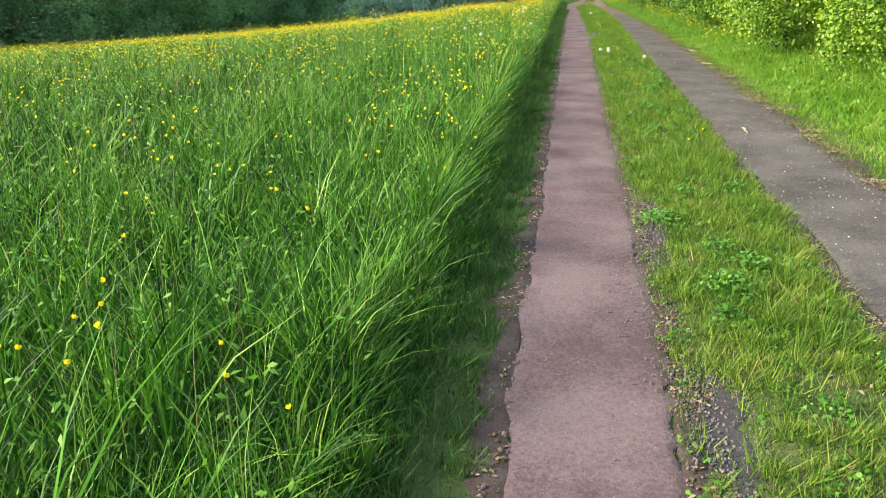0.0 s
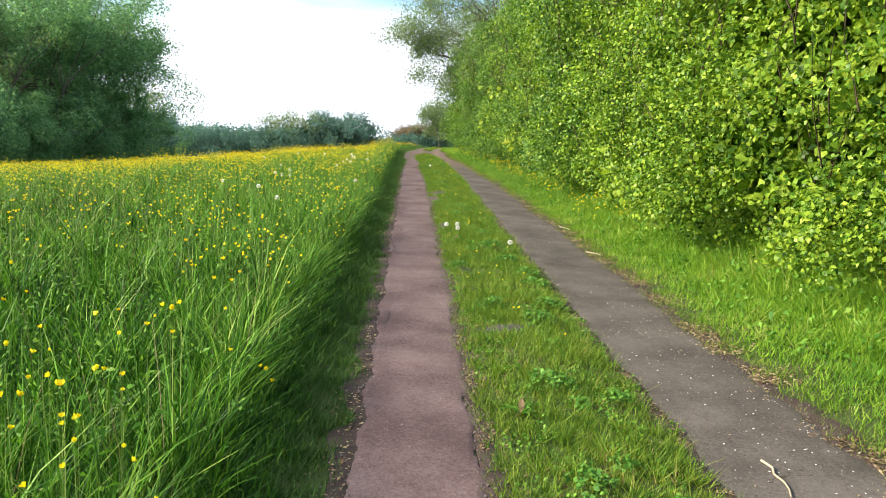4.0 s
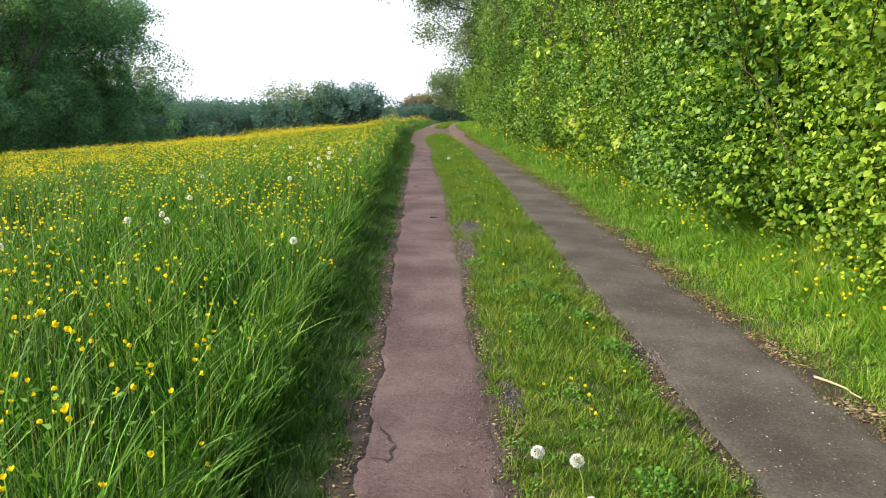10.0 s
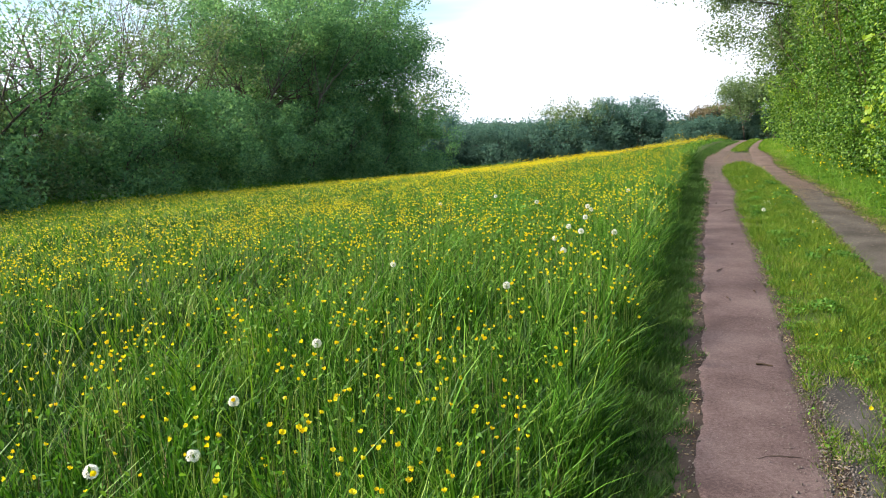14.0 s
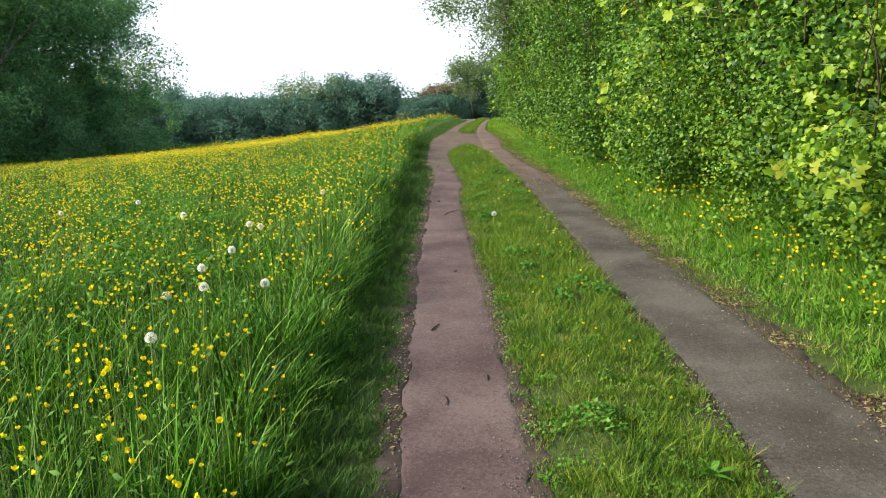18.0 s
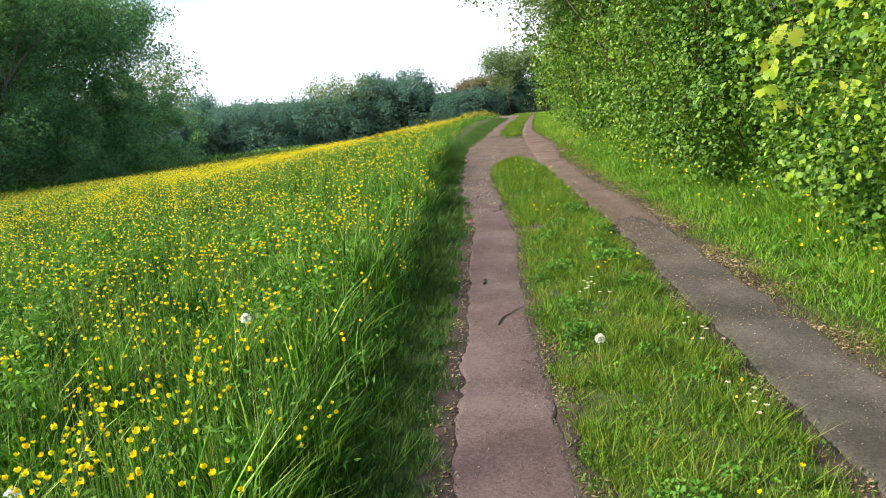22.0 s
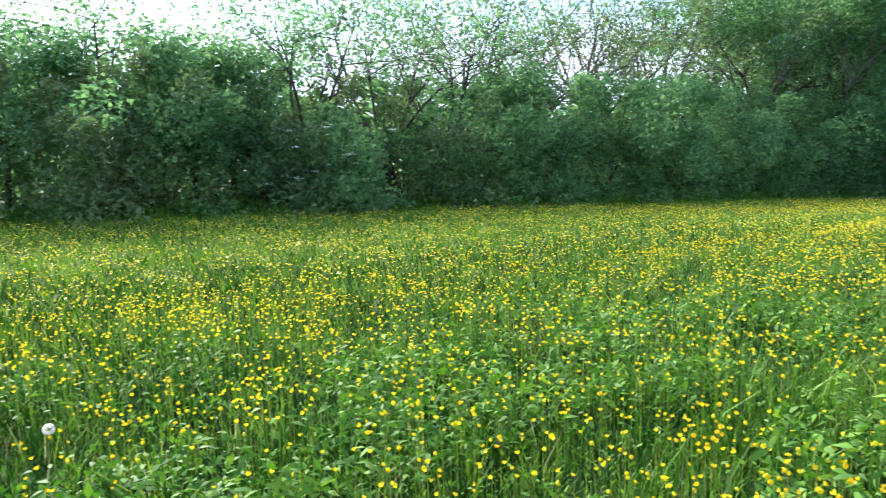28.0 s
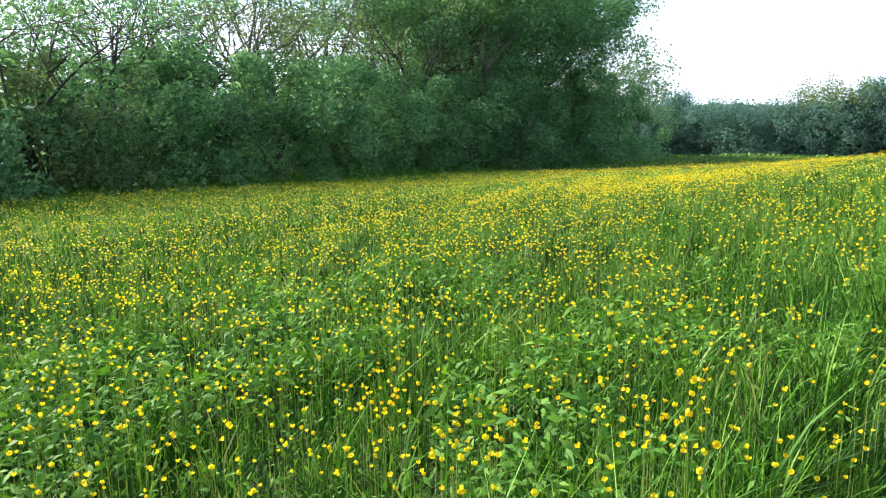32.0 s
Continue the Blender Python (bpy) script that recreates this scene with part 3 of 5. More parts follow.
def leaves(c, size, r, up=0.5, toward=(0.0, 0.0, 1.0), wide=0.62, full=True):
    """Pointed leaves centred on the places c, slightly folded and drooping."""
    n = len(c)
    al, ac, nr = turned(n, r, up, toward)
    L = np.broadcast_to(size, (n,))[:, None] * r.uniform(0.6, 1.3, (n, 1))
    W = L * wide
    if full is None:
        rows = ((-0.5, -0.15, 0), (0.1, 0.55, 0.06), (0.5, -0.3, -0.08))
        f = [[0, 1, 2]]
    elif full:
        rows = ((-0.5, 0, 0), (-0.24, -0.42, 0.09), (-0.24, 0.42, 0.09), (0.17, -0.4, 0.04), (0.17, 0.4, 0.04), (0.5, 0, -0.16))
        f = [[0, 1, 2], [1, 3, 4], [1, 4, 2], [3, 5, 4]]
    else:
        rows = ((-0.5, 0, 0), (-0.12, -0.5, 0.06), (-0.12, 0.5, 0.06), (0.5, 0, -0.1))
        f = [[0, 1, 2], [1, 3, 2]]
    v = np.stack([c + al * L * a + ac * W * b + nr * L * d for a, b, d in rows], 1).reshape(-1, 3)
    f = (np.array(f)[None] + (np.arange(n) * len(rows))[:, None, None]).reshape(-1, 3)
    return v, f


def maple_leaf(size, seed):
    """One lobed leaf, its points drooping and uneven."""
    r = np.random.default_rng(seed)
    v = [(0, 0, 0.02 * size)]
    for ang, rad in ((-165, 0.36), (-140, 0.52), (-112, 0.50), (-84, 0.74), (-64, 0.58), (-44, 0.84), (-20, 0.60), (0, 0.96), (20, 0.60), (44, 0.84), (64, 0.58), (84, 0.74), (112, 0.50), (140, 0.52), (165, 0.36)):
        q = radians(ang + r.normal() * 3)
        rad = rad * 0.6 * r.uniform(0.92, 1.08)
        v.append((rad * math.cos(q) * size, rad * math.sin(q) * size, (-0.3 * rad * rad + r.normal() * 0.015) * size))
    return mesh_of("leaf", np.array(v), np.array([[0, k, k + 1] for k in range(1, 15)]))


def tubes(segs, sides=6):
    """Tapered round pieces (from, to, radius, radius) in one."""
    p0, p1 = np.array([s[0] for s in segs], float), np.array([s[1] for s in segs], float)
    r0, r1 = np.array([s[2] for s in segs]), np.array([s[3] for s in segs])
    d = p1 - p0
    d /= np.linalg.norm(d, axis=1, keepdims=True) + 1e-9
    ref = np.where(np.abs(d[:, 2:]) > 0.9, np.array([[1.0, 0, 0]]), np.array([[0, 0, 1.0]]))
    u = np.cross(d, ref)
    u /= np.linalg.norm(u, axis=1, keepdims=True)
    w = np.cross(d, u)
    a = np.linspace(0, 2 * np.pi, sides, endpoint=False)
    ring = u[:, None] * np.cos(a)[None, :, None] + w[:, None] * np.sin(a)[None, :, None]
    v = np.concatenate([p0[:, None] + ring * r0[:, None, None], p1[:, None] + ring * r1[:, None, None]], 1).reshape(-1, 3)
    i = np.arange(sides)
    j = (i + 1) % sides
    f = np.concatenate([np.stack([i, j, j + sides], -1), np.stack([i, j + sides, i + sides], -1)])
    f = (f[None] + (np.arange(len(segs)) * 2 * sides)[:, None, None]).reshape(-1, 3)
    return v, f


def grow(r, start, way, length, radius, levels, segs, tips, kids=3, split=0.75, lift=0.15):
    """Limbs that wander, taper and fork; the ends are gathered in tips."""
    p, d = np.array(start, float), np.array(way, float)
    steps = 4 if levels > 1 else 3
    for k in range(steps):
        d = d + r.normal(size=3) * 0.13 + np.array([0, 0, lift * 0.3])
        d /= np.linalg.norm(d)
        q = p + d * length / steps
        ra, rb = radius * (1 - 0.6 * k / steps), radius * (1 - 0.6 * (k + 1) / steps)
        segs.append((p, q, ra, rb))
        p = q
        if levels > 0 and k >= 1:
            for _ in range(kids if k == steps - 1 else max(1, kids - 2)):
                side = d + r.normal(size=3) * split
                side /= np.linalg.norm(side)
                grow(r, p, side, length * r.uniform(0.5, 0.75), rb * 0.7, levels - 1, segs, tips, kids, split, lift)
        if levels == 0:
            tips.append(p)
    return p


def broadleaf(name, seed, height, trunk, spread, n_leaf, size, material, label, clump=0.6, bare=0.0, crown_low=0.3, kids=3, stems=1, bark=BARK, cat="tree"):
    """A tree or bush: tapered trunk and limbs, and a crown of many small leaves in clumps at their ends."""
    r = np.random.default_rng(seed)
    root = tagged(new(name), label, cat)
    segs, tips = [], []
    for s in range(stems):
        off = r.normal(size=3) * np.array([0.25, 0.25, 0]) * (stems > 1)
        way = np.array([0, 0, 1.0]) + r.normal(size=3) * (0.08 if stems == 1 else 0.35) * np.array([1, 1, 0])
        p = off.copy()
        segs.append((p - np.array([0, 0, 0.3]), p + way * height * crown_low * 0.5, trunk, trunk * 0.85))
        p = p + way * height * crown_low * 0.5
        q = p + way * height * crown_low * 0.5 + r.normal(size=3) * 0.1
        segs.append((p, q, trunk * 0.85, trunk * 0.7))
        for k in range(5 if stems == 1 else 3):
            a = k * 2.4 + r.uniform(0, 1)
            up = 0.55 + 0.45 * (k % 3) / 2 + 0.5 * (k == 0)
            way2 = np.array([math.cos(a) * spread, math.sin(a) * spread, up])
            grow(r, q, way2 / np.linalg.norm(way2), height * (1 - crown_low) * r.uniform(0.42, 0.56), trunk * 0.5, 2, segs, tips, kids, 0.75)
    part("trunk", mesh_of("trunk", *tubes(segs, 3), True), bark, root)
    tips = np.array(tips)
    if bare:
        tips = tips[r.uniform(size=len(tips)) > bare]
    c = tips[r.integers(0, len(tips), n_leaf)] + r.normal(size=(n_leaf, 3)) * clump * np.array([1, 1, 0.75])
    c[:, 2] = np.maximum(c[:, 2], 0.1)
    part("crown", mesh_of("crown", *leaves(c, size, r, 0.42, (0, 0, 1), 0.8, None)), material, root)
    return root


def bush(name, seed, height, width, n_leaf, size, material, label, k=34, cat="bush"):
    """A dense wood-edge bush, leafy down to the grass, with lumps and hollows."""
    r = np.random.default_rng(seed)
    root = tagged(new(name), label, cat)
    segs, tips = [], []
    for s in range(4):
        way = np.array([r.normal() * 0.3, r.normal() * 0.3, 1.0])
        segs = []
        grow(r, (r.normal() * 0.3, r.normal() * 0.3, -0.2), way / np.linalg.norm(way), height * 0.55, 0.012 * height, 1, segs, tips, 3, 0.6)
        part("stem", mesh_of("stem", *tubes(segs, 4), True), BARK, root)
    lump = np.stack([r.normal(size=k) * width * 0.36, r.normal(size=k) * width * 0.36, r.uniform(0.02, 0.9, k) ** 1.15 * height], -1)
    rad = r.uniform(0.45, 1.0, k) * width * 0.24 * (1.15 - 0.5 * lump[:, 2] / height)
    i = r.integers(0, k, n_leaf)
    dirs = r.normal(size=(n_leaf, 3))
    dirs /= np.linalg.norm(dirs, axis=1, keepdims=True)
    c = lump[i] + dirs * (rad[i] * r.uniform(0.55, 1.12, n_leaf))[:, None]
    c[:, 2] = np.abs(c[:, 2]) + 0.05
    part("crown", mesh_of("crown", *leaves(c, size, r, 0.4, (0, 0, 1), 0.8, None)), material, root)
    return root


def place(src, spots, group, seed):
    """The built thing at the first spot and copies at the rest, each turned and sunk into its ground."""
    r = np.random.default_rng(seed)
    src["group"] = group
    for k, (x, y) in enumerate(spots):
        m = pose(x, y, float(ground_z(x, y)) - 0.1, 0, 0, r.uniform(0, 360))
        if k == 0:
            src.matrix_basis = m
        else:
            copy_thing(src, m)


# ---- woods along the foot of the meadow ----
edge_r = np.random.default_rng(11)
front = [(-28.6 - 1.8 * edge_r.uniform(), y + edge_r.uniform(-0.8, 0.8)) for y in np.arange(-22, 63, 3.0)]
low = [p for p in front if p[1] < 17]
mid = [p for p in front if 17 <= p[1] < 38]
high = [p for p in front if p[1] >= 38]
place(bush("bush", 26, 6.5, 5.8, 9450, 0.20, HAZY_WOODLEAF, "rounded green bush at the edge of the woods"), mid, "wood edge", 26)
place(bush("bush", 23, 5.0, 5.4, 7700, 0.19, HAZY_WOODLEAF, "low spreading green bush at the edge of the woods"), low[0::2], "wood edge", 3)
place(bush("bush", 25, 5.8, 5.2, 7700, 0.19, PALELEAF, "light green elder bush at the edge of the woods"), low[1::2], "wood edge", 24)
place(bush("bush", 21, 6.8, 5.2, 9800, 0.21, HAZY_WOODLEAF, "dense dark green bush at the edge of the woods"), high[0::2], "wood edge", 1)
place(bush("bush", 22, 8.2, 5.8, 10850, 0.22, HAZY_WOODLEAF, "tall dark green bush at the edge of the woods"), high[1::2], "wood edge", 2)
place(bush("tree", 31, 17.0, 9.0, 29000, 0.21, HAZY_WOODLEAF, "tall dark green tree leafy down to the meadow", 60, "tree"), [(-33, 43), (-36, 58.5), (-36, 39)], "woodland trees", 4)
place(bush("tree", 32, 22.0, 11.0, 38000, 0.22, HAZY_WOODLEAF, "great dense broadleaf tree at the end of the woods", 70, "tree"), [(-35.5, 55), (-35, 49), (-41, 57)], "woodland trees", 5)
place(broadleaf("tree", 37, 17.5, 0.26, 0.8, 22000, 0.22, HAZY_WOODLEAF, "tall broadleaf tree with spreading leafy limbs", 0.5, 0.35), [(-32, 52), (-32, 45), (-34, 57), (-33.5, 39.5)], "woodland trees", 25)
place(broadleaf("tree", 33, 12.5, 0.2, 0.6, 2400, 0.20, PALELEAF, "slender tree in thin young leaf among the woods", 0.38, 0.55), [(-33, 25), (-34, 31), (-34, 18), (-33.5, 37), (-32.5, 21)], "woodland trees", 6)
place(broadleaf("tree", 34, 12.0, 0.19, 0.75, 2550, 0.20, HAZY_WOODLEAF, "forked thinly leaved tree with bare dark limbs", 0.32, 0.45, 0.2, 3, 2), [(-30.6, 11.8), (-31.5, 8.2), (-33, 1.5), (-31.2, 14.2)], "woodland trees", 7)
place(broadleaf("tree", 35, 7.6, 0.15, 0.6, 7140, 0.22, HAZY_WOODLEAF, "small leafy tree at the edge of the woods", 0.45, 0.35), [(-31, 3.4), (-31.5, -3), (-32, -9), (-33.5, 17.5), (-32, -14), (-33, 5.5)], "woodland trees", 8)
place(broadleaf("tree", 36, 18.0, 0.2, 0.55, 510, 0.17, PALELEAF, "bare grey tree rising behind the woods", 0.5, 0.6, 0.3), [(-39, 30), (-40, 38), (-38, 23), (-40, 47), (-37, 27), (-38, 34)], "woodland trees", 9)
back = [(-36 - 3 * edge_r.uniform(), y) for y in np.arange(-24, 74, 4.6)]
place(bush("bush", 24, 6.0, 7.0, 2600, 0.5, HAZY_WOODLEAF, "deep shaded undergrowth inside the woods"), back, "woodland undergrowth", 10)

elder = bush("bush", 27, 3.4, 3.6, 5200, 0.2, HAZY_WOODLEAF, "green elder bush in white blossom before the woods")
br = np.random.default_rng(28)
heads = np.stack([br.normal(size=26) * 1.1, br.normal(size=26) * 1.1, br.uniform(1.0, 3.4, 26)], -1) + np.array([0.9, 0, 0])
for h in heads:
    disc = h + br.normal(size=(50, 3)) * np.array([0.09, 0.09, 0.02])
    part("blossom", mesh_of("blossom", *leaves(disc, 0.035, br, 0.6, (0.3, 0, 1), 0.9, False)), DAISY, elder, "flat creamy white flower head")
place(elder, [(-27.7, 7.0)], "wood edge", 29)

nx, ny = scatter(-29.5, -26.2, -22, 66, 130, edge_r)
keep = edge_r.uniform(size=len(nx)) < 0.25 + 0.9 * field(nx, ny, 2.2, 94)
nx, ny = nx[keep], ny[keep]
nh = edge_r.uniform(0.25, 0.75, len(nx)) * (0.5 + 0.6 * field(nx, ny, 3.0, 95)) * np.clip((-26.1 - nx) / 0.8, 0.3, 1)
stuff("nettles", join(blades(nx, ny, ground_z(nx, ny), nh, np.full(len(nx), 0.05), 1, 0.5, edge_r), leaves(np.stack([nx, ny, ground_z(nx, ny) + nh * 0.8], -1), 0.13, edge_r, 0.5, (0.3, 0, 1), 0.6, None)), HERB, "rank dark green nettles along the foot of the woods", "nettles")

# ---- the far hedgerow and its trees ----
far_y = [(x, 118 + 10 * edge_r.uniform()) for x in np.arange(-75, 14, 4.2)]
place(bush("bush", 41, 9.2, 9.0, 9000, 0.40, HAZY_FARLEAF, "distant dark green hedgerow bush beyond the meadow", 110), [p for p in far_y[0::2] if p[0] < -11], "far hedgerow", 11)
place(bush("bush", 42, 9.8, 9.5, 9000, 0.40, HAZY_FARLEAF, "distant rounded green hedgerow bush beyond the meadow", 110), [p for p in far_y[1::2] if p[0] < -11], "far hedgerow", 12)
place(bush("bush", 48, 5.6, 6.5, 7000, 0.34, HAZY_FARLEAF, "distant low green bush in a dip of the hedgerow", 90), [p for p in far_y if p[0] >= -11], "far hedgerow", 18)
place(broadleaf("tree", 43, 12.5, 0.25, 0.8, 4420, 0.34, PALELEAF, "distant pale thinly leaved tree above the hedgerow", 0.5, 0.25), [(-20, 126), (-23.5, 128), (-43, 92), (-40, 86)], "far trees", 13)
place(broadleaf("tree", 44, 11.5, 0.25, 0.95, 7140, 0.36, HAZY_FARLEAF, "distant spreading dark tree above the hedgerow", 0.7), [(-16, 126), (-12.5, 127), (-47, 130)], "far trees", 14)
place(broadleaf("tree", 45, 8.0, 0.25, 0.6, 6120, 0.34, RUSTLEAF, "distant brown copper-leaved tree beyond the meadow", 0.5), [(-0.5, 128), (2.5, 131)], "far trees", 15)
place(broadleaf("tree", 46, 10.5, 0.25, 0.6, 6460, 0.34, PALELEAF, "distant tall grey-green tree beside the track's end", 0.5), [(5.5, 122), (8, 126)], "far trees", 16)


def conifer(name, seed, height, label):
    r = np.random.default_rng(seed)
    root = tagged(new(name), label, "tree")
    segs, c = [((0, 0, -0.3), (0, 0, height), 0.16, 0.02)], []
    for z in np.arange(1.0, height, 0.45):
        reach = (height - z) * 0.27 + 0.2
        for k in range(6):
            a = r.uniform(0, 6.28)
            q = np.array([math.cos(a) * reach, math.sin(a) * reach, z - 0.25 * reach])
            segs.append(((0, 0, z), q, 0.03, 0.008))
            c.append(np.linspace(0.15, 1, 14)[:, None] * (q - (0, 0, z)) + (0, 0, z) + r.normal(size=(14, 3)) * 0.1)
    part("trunk", mesh_of("trunk", *tubes(segs, 5), True), BARK, root)
    part("crown", mesh_of("crown", *leaves(np.concatenate(c), 0.5, r, 0.4, (0, 0, 1), 0.5, False)), NEEDLE, root)
    return root


place(conifer("conifer", 47, 8.5, "distant dark pointed conifer beside the track's end"), [(9.5, 117), (11.5, 120), (13, 116), (7.5, 130)], "far conifers", 17)


# ---- hedge beside the track ----
def hedge_face(y, z):
    out = np.interp(y, [-30, -16, -10, 0, 11, 40], [0.55, 0.75, 0.95, 0.85, 0.5, 0.5])
    q = np.clip((z - 0.05) / 0.85, 0, 1)
    lump = 0.42 * np.sin(y * 2.1 + 1.3 * np.sin(z * 1.7)) * np.sin(z * 2.3 + y * 0.9) + 0.2 * np.sin(y * 5.3 + z * 4.1) * np.sin(z * 5.9 - y * 2.2) + 0.34 * np.sin(y * 0.9 + 2) * np.sin(z * 0.8)
    lump = np.clip(lump, -0.4, 0.65)
    top = np.clip((z - 3.8) / 1.6, 0, 1) ** 2 * 1.2
    return hedge_foot(y) - out * q * q * (3 - 2 * q) + lump * np.clip(z * 1.2, 0.25, 1) + top


def hedge_shrub(y0, length, height, seed, n_out, n_in, size, material, label):
    """One shrub of the hedge: stems from the ground and boughs of leaves, thick towards the track."""
    r = np.random.default_rng(seed)
    base = np.array([float(hedge_foot(y0)) + 0.9, y0, 0])
    base[2] = ground_z(base[0], base[1])
    root = tagged(new("hedge_shrub"), label, "shrub", "hedge shrubs")
    root.location = base
    tips = []
    for s in range(5):
        st = np.array([r.normal() * 0.3, r.uniform(-0.5, 0.5) * length * 0.7, -0.1])
        w = np.array([r.uniform(-0.3, 0.2), r.normal() * 0.25, 1.0])
        segs = []
        grow(r, st, w / np.linalg.norm(w), height * 0.55, 0.03, 1, segs, tips, 3, 0.6)
        part("stem", mesh_of("stem", *tubes(segs, 5), True), BARK, root)
    shoots = []
    for s in range(26):
        yy, zz = y0 + r.uniform(-0.6, 0.6) * length, r.uniform(0.2, height * 0.75)
        p = np.array([float(hedge_face(yy, zz)) + r.uniform(0.05, 0.4), yy, zz + base[2]]) - base
        d = np.array([r.uniform(-0.35, 0.1), r.normal() * 0.35, 1.0])
        for k in range(4):
            q = p + d * 0.22
            shoots.append((p, q, 0.009 - 0.0015 * k, 0.0075 - 0.0015 * k))
            p, d = q, d + r.normal(size=3) * 0.22
    tagged(part("shoot", mesh_of("shoot", *tubes(shoots, 3), True), TWIG, root), "thin brown shoots between the leaves", kind="stuff")

    def boughs(n, each, count):
        """Leaves on rounded boughs that stand out of the face, with dark gaps between them."""
        by = y0 + r.uniform(-0.62, 0.62, n) * length
        bz = 0.15 + (height - 0.25) * r.uniform(0, 1, n) ** 1.35
        rad = r.uniform(0.22, 0.52, n)
        bx = hedge_face(by, bz) + rad * 0.55 + r.normal(size=n) * 0.19
        i = r.integers(0, n, count // each)
        d = r.normal(size=(len(i), 3)) + np.array([-0.75, -0.15, 0.35])
        d /= np.linalg.norm(d, axis=1, keepdims=True)
        c = np.stack([bx, by, bz], -1)[i] + d * (rad[i] * r.uniform(0.82, 1.06, len(i)))[:, None] * np.array([0.9, 1.15, 0.8])
        j = np.repeat(np.arange(len(i)), each)
        c = c[j] + r.normal(size=(len(j), 3)) * size * np.array([0.9, 1.3, 0.8])
        c[:, 2] = np.maximum(c[:, 2], 0.03) + ground_z(c[:, 0], c[:, 1])
        return c - base, d[j] * 0.75 + np.array([-0.15, 0, 0.55])

    def inside(n, near, far):
        y = y0 + r.normal(size=n) * length * 0.42
        z = 0.05 + height * r.uniform(0, 1.02, n)
        x = hedge_face(y, z) + r.uniform(near, far, n)
        return np.stack([x, y, z + ground_z(x, y)], -1) - base

    close = -19 < y0 < 4
    k = int(length * height * 2.5)
    c1, t1 = boughs(k, 5, int(n_out * 0.6))
    v1 = leaves(c1, size, r, 0.5, t1, 0.72, close)
    c2, t2 = boughs(k, 4, int(n_out * 0.4))
    v2 = leaves(c2, size * 0.9, r, 0.42, t2, 0.72, False)
    v3 = leaves(inside(n_in, 0.30, 0.8), size * 1.4, r, 0.4, (-0.8, 0, 0.5), 0.75, False)
    v4 = leaves(inside(n_in, 0.55, 1.3), size * 2.2, r, 0.45, (-1.0, 0, 0.3), 0.85, False)
    v5 = leaves(inside(n_in, 1.1, 2.6), 0.28, r, 0.5, (-1.0, 0, 0.3), 0.9, False)
    v6 = leaves(inside(500, 2.2, 3.0), 0.5, r, 0.8, (-1.0, 0, 0.1), 0.9, False)
    part("foliage", mesh_of("foliage", *join(v1, v2, v3, v4, v5, v6)), material, root)
    return root


hr = np.random.default_rng(5)
KINDS = ((0.046, HEDGE, "small-leaved bright green hedge shrub beside the track"), (0.052, HEDGE_DEEP, "dense deep green hedge shrub beside the track"), (0.049, HEDGE, "leafy bright green hedge shrub beside the track"), (0.057, HEDGE_PALE, "broad-leaved yellow-green hedge shrub beside the track"), (0.050, HEDGE_DEEP, "dark green hedge shrub with thin brown shoots"))
y, k = -23.0, 0
while y < 16:
    size, material, text = KINDS[(0, 2, 3)[k % 3] if y < -13 else (2, 3, 1, 0)[k % 4] if y < -6 else (1, 4, 2, 4)[k % 4]]
    hedge_shrub(y, 2.6, 5.6 + hr.uniform(-0.4, 0.6), int(1000 + y * 10), int((13500 if y < 5 else 8000) * (0.052 / size) ** 1.5), 2400, size, material, text)
    y, k = y + 2.0, k + 1
while y < 40:
    hedge_shrub(y, 4.4, 5.4 + hr.uniform(-0.4, 0.6), int(2000 + y * 10), 2600, 1500, 0.15, HEDGE, "leafy green hedge shrub further along the track")
    y += 3.6

def leaning_tree(x, y, height, seed, n_leaf, reach):
    """A tree that grows out of the hedge and holds its limbs over the track."""
    r = np.random.default_rng(seed)
    root = tagged(new("tree"), "leafy tree leaning out of the hedge over the track", "tree", "leaning trees")
    root.location = (x, y, float(ground_z(x, y)))
    segs, tips = [((0, 0, -0.3), (-0.15, 0, height * 0.38), 0.13, 0.1), ((-0.15, 0, height * 0.38), (-0.3, 0.1, height * 0.7), 0.1, 0.06)], []
    for k in range(9):
        z = height * (0.34 + 0.045 * k)
        way = np.array([-reach * r.uniform(0.5, 1.1) if k % 3 else 0.3, r.uniform(-0.7, 0.7), r.uniform(0.1, 0.6)])
        grow(r, (-0.2, 0, z), way / np.linalg.norm(way), height * r.uniform(0.26, 0.36), 0.045, 2, segs, tips, 3, 0.6, 0.08)
    part("trunk", mesh_of("trunk", *tubes(segs, 5), True), BARK, root)
    tips = np.array(tips)
    c = tips[r.integers(0, len(tips), n_leaf)] + r.normal(size=(n_leaf, 3)) * 0.22
    part("crown", mesh_of("crown", *leaves(c, 0.085, r, 0.45, (-0.3, -0.2, 0.8), 0.7, None)), PALELEAF, root)


leaning_tree(3.4, 10.2, 7.0, 63, 34000, 0.75)
leaning_tree(4.0, 4.5, 7.5, 64, 16000, 0.45)
leaning_tree(4.6, 16.5, 7.5, 65, 16000, 0.8)


MAPLE_LEAF = [maple_leaf(0.155, 400 + k) for k in range(3)]


